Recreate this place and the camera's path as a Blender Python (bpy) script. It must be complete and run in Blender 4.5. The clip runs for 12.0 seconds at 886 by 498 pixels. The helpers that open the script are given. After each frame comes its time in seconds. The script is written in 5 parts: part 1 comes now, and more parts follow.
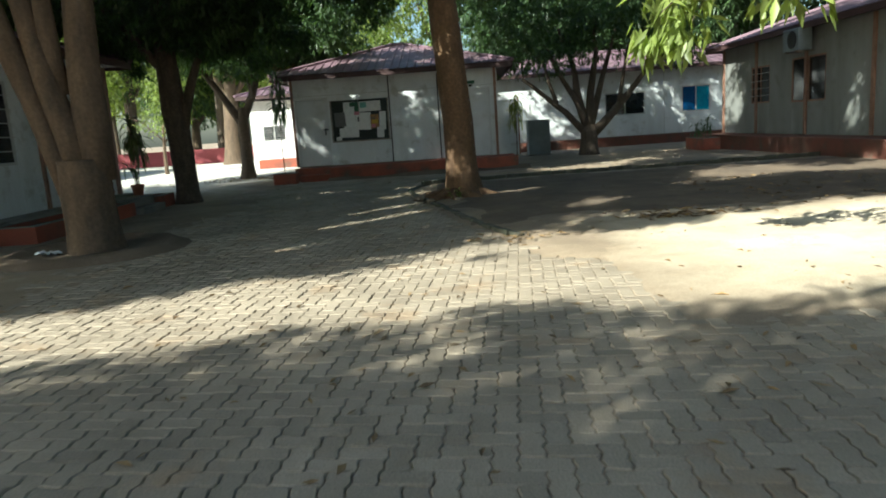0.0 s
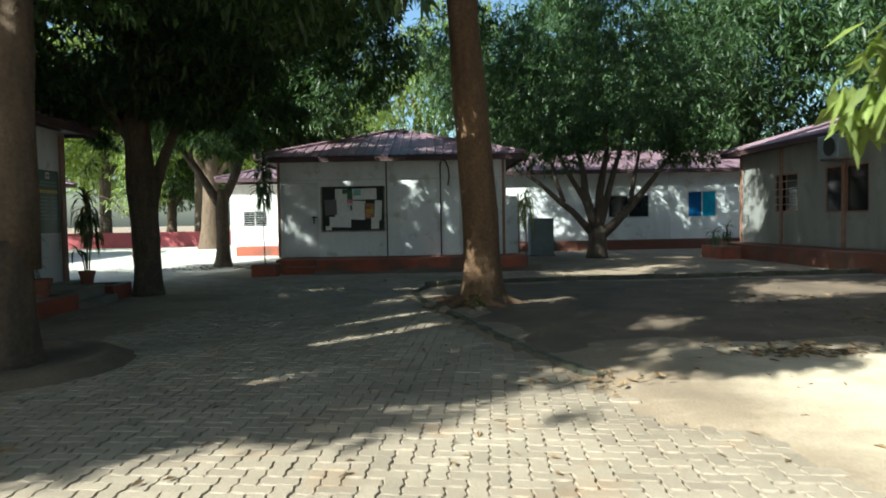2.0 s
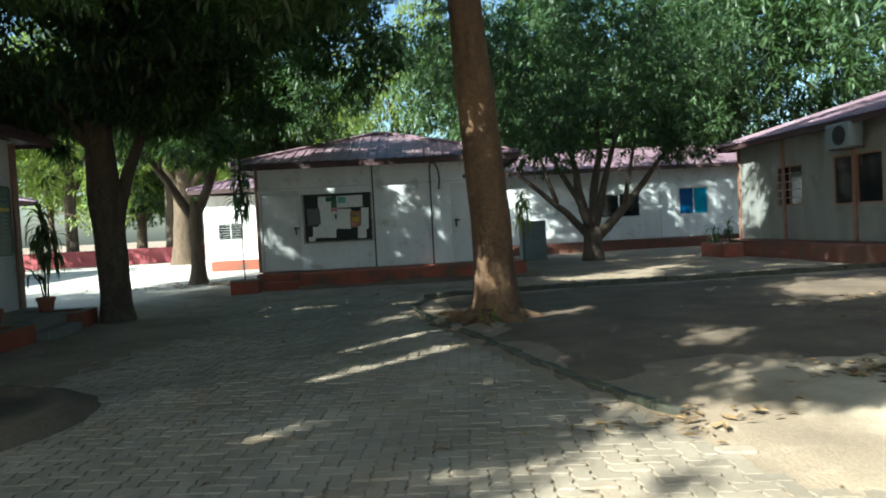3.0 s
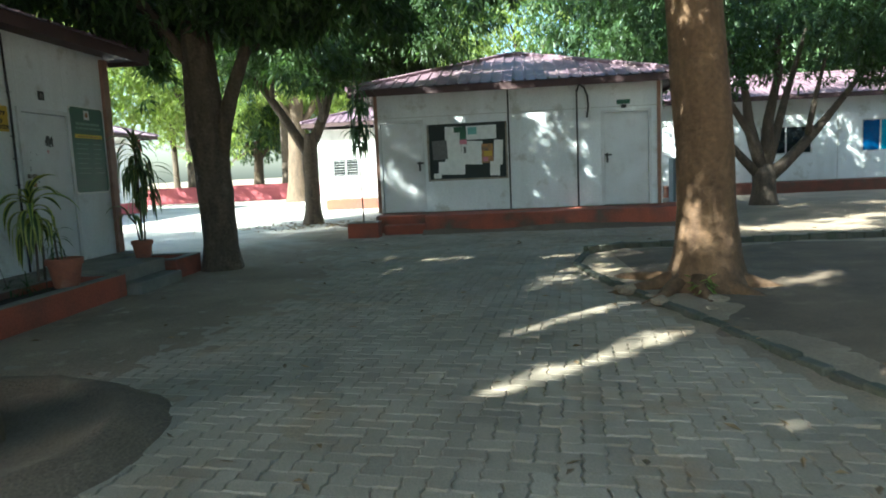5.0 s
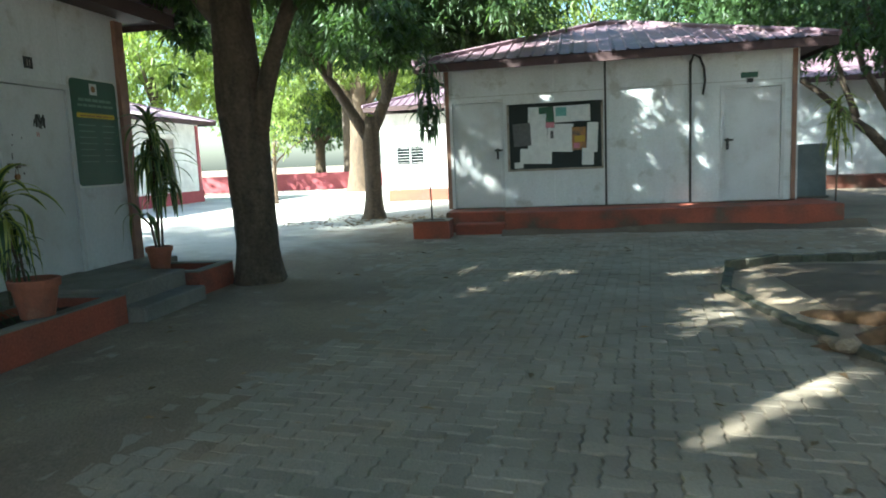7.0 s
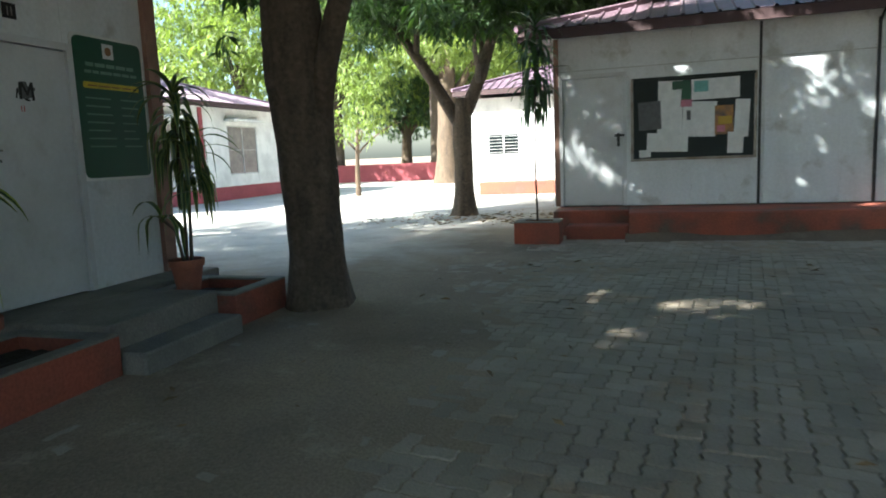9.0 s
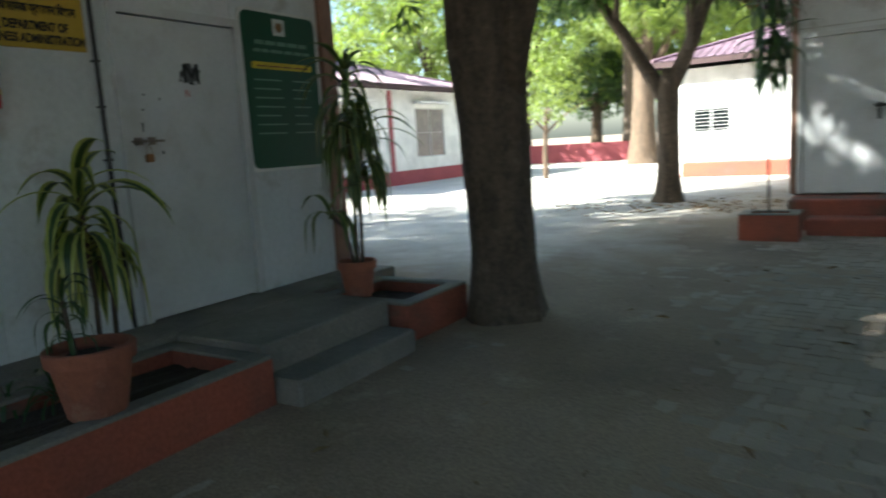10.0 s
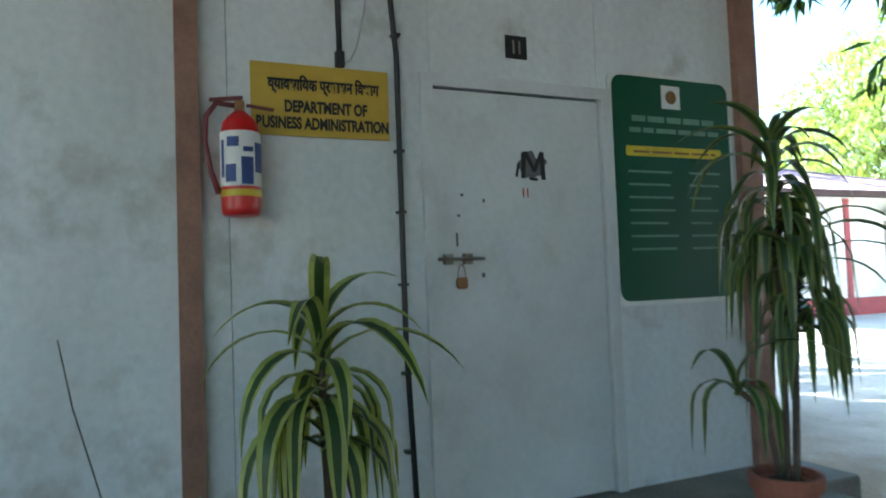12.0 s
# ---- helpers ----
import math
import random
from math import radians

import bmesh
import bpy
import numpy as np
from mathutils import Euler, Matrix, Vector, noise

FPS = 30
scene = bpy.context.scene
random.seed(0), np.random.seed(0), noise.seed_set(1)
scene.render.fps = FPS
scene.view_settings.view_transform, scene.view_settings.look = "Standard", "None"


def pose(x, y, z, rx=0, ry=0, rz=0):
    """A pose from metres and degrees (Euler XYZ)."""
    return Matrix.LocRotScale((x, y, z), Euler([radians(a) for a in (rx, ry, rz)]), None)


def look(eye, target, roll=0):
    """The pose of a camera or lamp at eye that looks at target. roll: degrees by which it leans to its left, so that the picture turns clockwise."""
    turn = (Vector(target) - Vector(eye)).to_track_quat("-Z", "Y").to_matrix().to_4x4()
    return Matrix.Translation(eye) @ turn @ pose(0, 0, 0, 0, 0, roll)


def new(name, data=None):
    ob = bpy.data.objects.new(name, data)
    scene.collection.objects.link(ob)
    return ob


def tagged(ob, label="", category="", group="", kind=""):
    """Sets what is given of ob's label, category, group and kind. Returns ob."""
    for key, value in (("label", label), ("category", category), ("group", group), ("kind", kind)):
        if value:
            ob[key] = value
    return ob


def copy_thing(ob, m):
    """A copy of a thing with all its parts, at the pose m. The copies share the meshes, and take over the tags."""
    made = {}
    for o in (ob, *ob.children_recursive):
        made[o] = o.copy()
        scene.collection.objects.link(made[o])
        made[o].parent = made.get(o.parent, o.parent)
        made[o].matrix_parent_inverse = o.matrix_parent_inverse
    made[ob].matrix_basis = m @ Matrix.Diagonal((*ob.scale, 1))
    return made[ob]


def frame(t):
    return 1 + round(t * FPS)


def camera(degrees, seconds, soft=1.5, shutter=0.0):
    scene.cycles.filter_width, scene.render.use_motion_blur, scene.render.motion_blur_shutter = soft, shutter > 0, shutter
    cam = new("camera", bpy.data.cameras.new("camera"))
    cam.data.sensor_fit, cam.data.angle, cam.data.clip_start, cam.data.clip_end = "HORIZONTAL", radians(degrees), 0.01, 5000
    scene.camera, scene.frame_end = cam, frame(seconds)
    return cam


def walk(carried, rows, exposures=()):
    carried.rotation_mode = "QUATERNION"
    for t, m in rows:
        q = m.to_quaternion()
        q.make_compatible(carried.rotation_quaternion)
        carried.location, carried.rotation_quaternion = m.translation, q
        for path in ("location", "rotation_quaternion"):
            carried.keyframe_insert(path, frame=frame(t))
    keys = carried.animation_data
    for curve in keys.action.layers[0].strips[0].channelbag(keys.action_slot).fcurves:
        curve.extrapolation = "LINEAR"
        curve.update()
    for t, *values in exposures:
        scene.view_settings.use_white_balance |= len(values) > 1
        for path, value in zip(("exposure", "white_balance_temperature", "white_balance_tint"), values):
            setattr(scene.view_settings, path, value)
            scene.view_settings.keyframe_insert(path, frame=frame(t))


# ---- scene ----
cam = camera(65.5, 12.0, soft=1.8, shutter=0.4)
METRES, EYE, TILT, LEAN, TURN = 14.5, 1.421, -0.35, -0.8, 0.0
ROWS = [
    (0.0, 0.0, 0.0, 0.0, -0.79, -9.72, 4.59),
    (0.5, -0.0094, 0.0457, -0.0002, -3.25, -8.08, 2.76),
    (1.0, -0.0228, 0.0906, 0.0013, -6.07, -3.25, 1.69),
    (1.5, -0.0325, 0.132, 0.0018, -3.62, -2.43, 3.41),
    (2.0, -0.0438, 0.1719, 0.0022, -2.58, -2.06, 1.82),
    (2.5, -0.0573, 0.2152, 0.0049, -5.35, -1.0, 4.42),
    (4.5, -0.1103, 0.3932, 0.0029, 2.0, -5.91, 1.65),
    (5.0, -0.1186, 0.4375, 0.0037, 4.27, -6.18, 3.32),
    (5.5, -0.1295, 0.4807, 0.0027, 2.5, -8.52, 1.51),
    (6.0, -0.1427, 0.5196, 0.0047, 4.2, -7.4, 1.89),
    (6.5, -0.1497, 0.5597, 0.0071, 7.19, -7.06, 2.19),
    (8.5, -0.194, 0.7178, 0.0047, 14.12, -6.85, 4.79),
    (9.0, -0.2069, 0.7539, 0.0053, 16.55, -7.24, 3.12),
    (9.5, -0.2245, 0.7882, 0.0071, 20.3, -6.9, 3.62),
    (10.0, -0.244, 0.8239, 0.0084, 31.77, -7.94, 4.0),
    (10.5, -0.2693, 0.8534, 0.0086, 41.91, -5.64, 2.75),
    (11.0, -0.29, 0.8819, 0.0083, 55.7, -1.78, 1.87),
    (11.5, -0.3063, 0.9077, 0.0114, 61.67, 0.3, 0.57),
    (12.0, -0.3253, 0.9297, 0.0129, 66.35, 3.54, 2.14),
]
EXPOSURES = [(0.0, 1.55, 5600, -4), (1.5, 1.5, 5500, -3), (2.5, 1.65, 5400, -4), (4.5, 2.55, 5250, -6), (6.5, 2.85, 5250, -6), (8.5, 2.72, 5350, 0), (9.5, 2.55, 5450, 3), (10.5, 2.72, 5550, 2), (11.2, 3.3, 5250, 1), (12.0, 3.8, 5050, 1)]
walk(cam, [(t, pose(0, 0, EYE, TILT, LEAN, TURN) @ pose(METRES * x, METRES * y, METRES * z, 90 + pitch, roll, yaw)) for t, x, y, z, yaw, pitch, roll in ROWS], EXPOSURES)

# ---- world, sun ----
SUN_EL, SUN_TO = 36.0, Vector((-0.76, -0.65, 0)).normalized()
sun_dir = Vector((SUN_TO.x * math.cos(radians(SUN_EL)), SUN_TO.y * math.cos(radians(SUN_EL)), math.sin(radians(SUN_EL))))
world = bpy.data.worlds.new("world")
scene.world = world
world.use_nodes = True
wn = world.node_tree
sky = wn.nodes.new("ShaderNodeTexSky")
sky.sky_type, sky.sun_disc = "NISHITA", False
sky.sun_elevation = radians(SUN_EL)
sky.sun_rotation = math.atan2(SUN_TO.x, SUN_TO.y)
sky.dust_density, sky.air_density = 2.2, 1.2
wn.nodes["Background"].inputs["Strength"].default_value = 0.066
wn.links.new(sky.outputs[0], wn.nodes["Background"].inputs["Color"])
sun = new("sun", bpy.data.lights.new("sun", "SUN"))
sun.data.energy, sun.data.angle, sun.data.color = 5.0, radians(0.53), (1.0, 0.9, 0.75)
sun.matrix_world = look((0, 0, 0), -sun_dir)


# ---- materials ----
def material(name, base, rough=0.8, metal=0.0, second=None, scale=4.0, grain=40.0, bump=0.2, spots=None, spot_scale=1.2, spot_amount=0.5,
             per_object=0.0, per_island=0.0, streak=None, translucent=0.0, spec=0.5, detail=0.12, coords="Object", under=None):
    """A surface with large stains, fine grain and relief. second: the colour of the large stains; spots: of sharper
    ones; streak: stretches stains along z; under: the colours it fades to where cover is low.
    """
    m = bpy.data.materials.new(name)
    m.use_nodes = True
    t = m.node_tree
    bsdf = t.nodes["Principled BSDF"]
    bsdf.inputs["Roughness"].default_value = rough
    bsdf.inputs["Metallic"].default_value = metal
    bsdf.inputs["Specular IOR Level"].default_value = spec
    geo = t.nodes.new("ShaderNodeNewGeometry")
    tc = t.nodes.new("ShaderNodeTexCoord")
    where = geo.outputs["Position"] if coords == "World" else tc.outputs["Object"]

    def noise_at(s, d=3.0, stretch=None, rough_=0.55):
        n = t.nodes.new("ShaderNodeTexNoise")
        n.inputs["Scale"].default_value, n.inputs["Detail"].default_value, n.inputs["Roughness"].default_value = s, d, rough_
        src = where
        if stretch:
            mp = t.nodes.new("ShaderNodeMapping")
            mp.inputs["Scale"].default_value = stretch
            t.links.new(src, mp.inputs["Vector"])
            src = mp.outputs[0]
        t.links.new(src, n.inputs["Vector"])
        return n.outputs["Fac"]

    def ramp(fac, lo, hi):
        r = t.nodes.new("ShaderNodeMapRange")
        r.inputs["From Min"].default_value, r.inputs["From Max"].default_value = lo, hi
        t.links.new(fac, r.inputs["Value"])
        return r.outputs[0]

    def mix(fac, a, b, mode="MIX"):
        n = t.nodes.new("ShaderNodeMix")
        n.data_type, n.blend_type = "RGBA", mode
        for sock, v in ((n.inputs[0], fac), (n.inputs[6], a), (n.inputs[7], b)):
            if isinstance(v, (int, float)):
                sock.default_value = v
            elif isinstance(v, tuple):
                sock.default_value = (*v, 1)
            else:
                t.links.new(v, sock)
        return n.outputs[2]

    col = tuple(base)
    second = second or tuple(c * 0.75 for c in base)
    col = mix(ramp(noise_at(scale, 4, streak), 0.35, 0.68), col, tuple(second))
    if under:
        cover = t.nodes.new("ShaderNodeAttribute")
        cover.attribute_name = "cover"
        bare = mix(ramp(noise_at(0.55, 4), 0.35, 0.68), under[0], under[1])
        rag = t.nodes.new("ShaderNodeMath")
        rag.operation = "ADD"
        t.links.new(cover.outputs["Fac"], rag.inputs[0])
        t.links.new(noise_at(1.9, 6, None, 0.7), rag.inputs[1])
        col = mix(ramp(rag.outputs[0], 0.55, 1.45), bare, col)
    if spots:
        s = ramp(noise_at(spot_scale, 5, None, 0.62), 0.56, 0.68)
        k = t.nodes.new("ShaderNodeMath")
        k.operation = "MULTIPLY"
        t.links.new(s, k.inputs[0])
        k.inputs[1].default_value = spot_amount
        col = mix(k.outputs[0], col, tuple(spots))
    g = noise_at(grain, 3)
    gv = ramp(g, 0.25, 0.75)
    br = t.nodes.new("ShaderNodeMapRange")
    br.inputs["To Min"].default_value, br.inputs["To Max"].default_value = 1 - detail, 1 + detail
    t.links.new(gv, br.inputs["Value"])
    col = mix(1.0, col, br.outputs[0], "MULTIPLY")
    for amount, src in ((per_object, "obj"), (per_island, "isl")):
        if amount:
            if src == "obj":
                oi = t.nodes.new("ShaderNodeObjectInfo")
                r = oi.outputs["Random"]
            else:
                r = geo.outputs["Random Per Island"]
            mr = t.nodes.new("ShaderNodeMapRange")
            mr.inputs["To Min"].default_value, mr.inputs["To Max"].default_value = 1 - amount, 1 + amount
            t.links.new(r, mr.inputs["Value"])
            col = mix(1.0, col, mr.outputs[0], "MULTIPLY")
    t.links.new(col, bsdf.inputs["Base Color"])
    if bump:
        b = t.nodes.new("ShaderNodeBump")
        b.inputs["Strength"].default_value, b.inputs["Distance"].default_value = bump, 0.02
        t.links.new(g, b.inputs["Height"])
        t.links.new(b.outputs[0], bsdf.inputs["Normal"])
    if translucent:
        tr = t.nodes.new("ShaderNodeBsdfTranslucent")
        t.links.new(mix(1.0, col, (1.5, 1.7, 0.6), "MULTIPLY"), tr.inputs["Color"])
        ms = t.nodes.new("ShaderNodeMixShader")
        ms.inputs[0].default_value = translucent
        out = t.nodes["Material Output"]
        t.links.new(bsdf.outputs[0], ms.inputs[1])
        t.links.new(tr.outputs[0], ms.inputs[2])
        t.links.new(ms.outputs[0], out.inputs["Surface"])
    return m


M_dirt = material("dirt", (0.31, 0.235, 0.16), 0.95, second=(0.19, 0.142, 0.098), scale=0.55, grain=60, bump=0.5, spots=(0.38, 0.31, 0.22), spot_scale=2.5, spot_amount=0.6, detail=0.3, coords="World")
M_paver = material("paver", (0.33, 0.272, 0.205), 0.78, second=(0.235, 0.19, 0.14), scale=0.8, grain=90, bump=0.4, spots=(0.29, 0.205, 0.13), spot_scale=1.3, spot_amount=0.8, per_object=0.13, detail=0.24, coords="World")
M_paver_far = material("paver_far", (0.33, 0.272, 0.205), 0.78, second=(0.235, 0.19, 0.14), scale=0.8, grain=90, bump=0.4, spots=(0.29, 0.205, 0.13), spot_scale=1.3, spot_amount=0.8, per_island=0.13, detail=0.24, coords="World")
M_panel = material("white_panel", (0.70, 0.72, 0.735), 0.5, second=(0.575, 0.59, 0.59), scale=1.1, grain=25, bump=0.05, spots=(0.30, 0.28, 0.23), spot_scale=2.3, spot_amount=0.5, streak=(1.6, 1.6, 0.35), detail=0.08, coords="World")
M_door = material("painted_door", (0.60, 0.61, 0.62), 0.5, second=(0.52, 0.52, 0.52), scale=1.5, grain=30, bump=0.05, spots=(0.4, 0.38, 0.36), spot_scale=3, spot_amount=0.25, detail=0.05)
M_post = material("brown_post", (0.28, 0.155, 0.105), 0.6, second=(0.19, 0.10, 0.07), scale=6, grain=50, bump=0.2)
M_red = material("red_painted_plinth", (0.34, 0.088, 0.05), 0.9, second=(0.15, 0.068, 0.05), scale=1.5, grain=40, bump=0.3, spots=(0.12, 0.095, 0.07), spot_scale=1.5, spot_amount=0.95, detail=0.2, coords="World")
M_concrete = material("concrete", (0.25, 0.225, 0.19), 0.9, second=(0.15, 0.135, 0.115), scale=1.6, grain=55, bump=0.3, detail=0.2, coords="World")
# concrete colour lifted to carry the yard's full sun; fades to plain dirt
M_yard_sunlit = material("sunlit_concrete_yard", (0.64, 0.60, 0.53), 0.9, second=(0.47, 0.44, 0.385), scale=0.45, grain=60, bump=0.35, detail=0.22, spots=(0.33, 0.29, 0.23), spot_scale=1.3, spot_amount=0.45, under=((0.31, 0.235, 0.16), (0.19, 0.142, 0.098)), coords="World")
M_roof = material("maroon_sheet_roof", (0.21, 0.135, 0.165), 0.5, second=(0.13, 0.08, 0.10), scale=1.2, grain=20, bump=0.08, spots=(0.38, 0.29, 0.27), spot_scale=1.8, spot_amount=0.6, streak=(1, 1, 1), coords="World")
M_fascia = material("dark_fascia", (0.06, 0.03, 0.03), 0.7, scale=3)
# sandy soil with the brightness of sunlit ground put into its colour
M_sand_sunlit = material("sunlit_sand", (0.62, 0.52, 0.385), 0.95, second=(0.5, 0.405, 0.285), scale=0.8, grain=70, bump=0.45, detail=0.25, spots=(0.4, 0.31, 0.21), spot_scale=1.8, spot_amount=0.5, under=((0.31, 0.235, 0.16), (0.19, 0.142, 0.098)), coords="World")
M_bark = material("bark", (0.105, 0.078, 0.055), 0.95, second=(0.06, 0.045, 0.034), scale=3.5, grain=22, bump=0.9, spots=(0.15, 0.115, 0.08), spot_scale=4.5, spot_amount=0.5, streak=(2.2, 2.2, 0.5), detail=0.35)
M_bark_red = material("ruddy_bark", (0.145, 0.084, 0.042), 0.95, second=(0.092, 0.052, 0.028), scale=3, grain=18, bump=0.8, spots=(0.2, 0.125, 0.07), spot_scale=4, spot_amount=0.4, streak=(2.2, 2.2, 0.5), detail=0.3)
M_bark_pale = material("pale_bark", (0.125, 0.084, 0.052), 0.9, second=(0.072, 0.05, 0.033), scale=3, grain=20, bump=0.6, streak=(2, 2, 0.6), detail=0.25)
M_leaf = material("dark_leaf", (0.064, 0.104, 0.038), 0.42, second=(0.043, 0.074, 0.029), scale=0.7, grain=10, bump=0, per_island=0.45, translucent=0.38, coords="World")
M_leaf_light = material("light_leaf", (0.22, 0.26, 0.075), 0.45, second=(0.15, 0.19, 0.055), scale=0.7, grain=10, bump=0, per_island=0.4, translucent=0.45, coords="World")
M_glass = material("dark_window_glass", (0.012, 0.016, 0.018), 0.08, scale=2, grain=5, bump=0)
M_frame = material("window_frame", (0.5, 0.5, 0.48), 0.5, scale=4)
M_dark = material("black_metal", (0.02, 0.02, 0.02), 0.5, scale=5)
M_terracotta = material("terracotta", (0.30, 0.105, 0.06), 0.85, second=(0.2, 0.075, 0.05), scale=6, grain=60, bump=0.25, spots=(0.35, 0.22, 0.15), spot_scale=5, spot_amount=0.4)
M_soil = material("soil", (0.05, 0.035, 0.025), 1.0, scale=10, grain=60, bump=0.8, detail=0.4)
# stained panel darkened from the white one to hold the long hall's shade
M_panel_shaded = material("shaded_grey_panel", (0.25, 0.255, 0.24), 0.6, second=(0.18, 0.18, 0.165), scale=1.1, grain=25, bump=0.08, spots=(0.14, 0.13, 0.11), spot_scale=2.0, spot_amount=0.5, streak=(1.6, 1.6, 0.35), detail=0.06, coords="World")
# earth brown for bank and tree bed; in the garden its dark holds shade
M_earth_shade = material("earth_and_shade", (0.165, 0.118, 0.078), 1.0, second=(0.10, 0.073, 0.05), scale=1.1, grain=55, bump=0.5, spots=(0.24, 0.18, 0.12), spot_scale=2.4, spot_amount=0.5, detail=0.3, coords="World")
M_red_dark = material("dark_red_plinth", (0.17, 0.06, 0.04), 0.9, second=(0.10, 0.055, 0.04), scale=2.0, grain=40, bump=0.3, spots=(0.1, 0.08, 0.06), spot_scale=1.5, spot_amount=0.9, detail=0.2, coords="World")
M_white = material("white_paint", (0.82, 0.81, 0.78), 0.6, scale=2, grain=20, bump=0.05, detail=0.05)
M_maroon = material("maroon_paint", (0.33, 0.075, 0.085), 0.8, second=(0.27, 0.06, 0.07), scale=2, grain=30, bump=0.15, coords="World")
M_pale_glass = material("curtained_glass", (0.25, 0.22, 0.2), 0.25, second=(0.17, 0.15, 0.14), scale=3, grain=8, bump=0)
M_blue = material("blue_curtain_glass", (0.01, 0.07, 0.2), 0.2, scale=3, grain=8, bump=0)
# glass coloured with the bright cyan reflection of one pane
M_cyan = material("cyan_reflection_glass", (0.03, 0.28, 0.42), 0.2, second=(0.02, 0.2, 0.33), scale=3, grain=8, bump=0)
M_yellow = material("mustard_sign", (0.50, 0.34, 0.03), 0.5, second=(0.44, 0.29, 0.03), scale=3, grain=20, bump=0.03, detail=0.05)
M_green = material("green_sign", (0.003, 0.075, 0.032), 0.4, second=(0.003, 0.06, 0.026), scale=2, grain=20, bump=0.02, detail=0.05)
M_red_gloss = material("red_enamel", (0.5, 0.012, 0.012), 0.3, scale=6, grain=30, bump=0.02, detail=0.05)
M_print_blue = material("blue_print", (0.03, 0.06, 0.22), 0.5, scale=6)
M_paper = material("paper", (0.72, 0.72, 0.7), 0.8, second=(0.62, 0.62, 0.6), scale=8, grain=30, bump=0.05, detail=0.05)
M_board = material("black_board", (0.012, 0.02, 0.018), 0.7, scale=3)
M_steel = material("worn_steel", (0.35, 0.33, 0.3), 0.45, metal=0.7, second=(0.2, 0.16, 0.12), scale=8, grain=60, bump=0.2)
M_brass = material("brass", (0.3, 0.16, 0.07), 0.5, metal=0.6, scale=20)
M_dracaena = material("dracaena_leaf", (0.045, 0.085, 0.03), 0.4, second=(0.03, 0.065, 0.022), scale=8, grain=30, bump=0.05, translucent=0.28)
M_dracaena_edge = material("dracaena_edge", (0.40, 0.41, 0.11), 0.4, second=(0.26, 0.3, 0.08), scale=8, grain=30, bump=0.05, translucent=0.28)
M_dracaena_dull = material("dracaena_dull_edge", (0.19, 0.22, 0.07), 0.4, second=(0.10, 0.13, 0.045), scale=8, grain=30, bump=0.05, translucent=0.28)
M_dry_leaf = material("dry_leaf", (0.22, 0.14, 0.06), 0.8, second=(0.13, 0.085, 0.04), scale=9, grain=40, bump=0.1, per_island=0.5, coords="World")
M_yellow_bright = material("yellow_band", (0.65, 0.5, 0.02), 0.5, scale=3, bump=0)
M_sage = material("pale_green_print", (0.18, 0.3, 0.22), 0.6, scale=5, bump=0)
M_smudge = material("smudge", (0.13, 0.13, 0.13), 0.8, scale=12, grain=60, bump=0)
M_hose = material("dull_red_hose", (0.16, 0.03, 0.035), 0.5, scale=8, bump=0)
M_poster = material("orange_poster", (0.4, 0.2, 0.06), 0.7, second=(0.12, 0.1, 0.09), scale=9, bump=0)
M_pink = material("pink_paper", (0.5, 0.2, 0.25), 0.8, scale=8, bump=0)
M_teal = material("pale_teal_paper", (0.2, 0.42, 0.38), 0.8, scale=8, bump=0)
M_ink = material("black_ink", (0.012, 0.012, 0.012), 0.6, scale=6)
M_grey_box = material("grey_cabinet", (0.22, 0.25, 0.26), 0.55, scale=2, bump=0.05)
M_kerb = material("mossy_kerb", (0.10, 0.09, 0.07), 0.95, second=(0.06, 0.065, 0.04), scale=4, grain=40, bump=0.4, per_object=0.2, detail=0.3, coords="World")


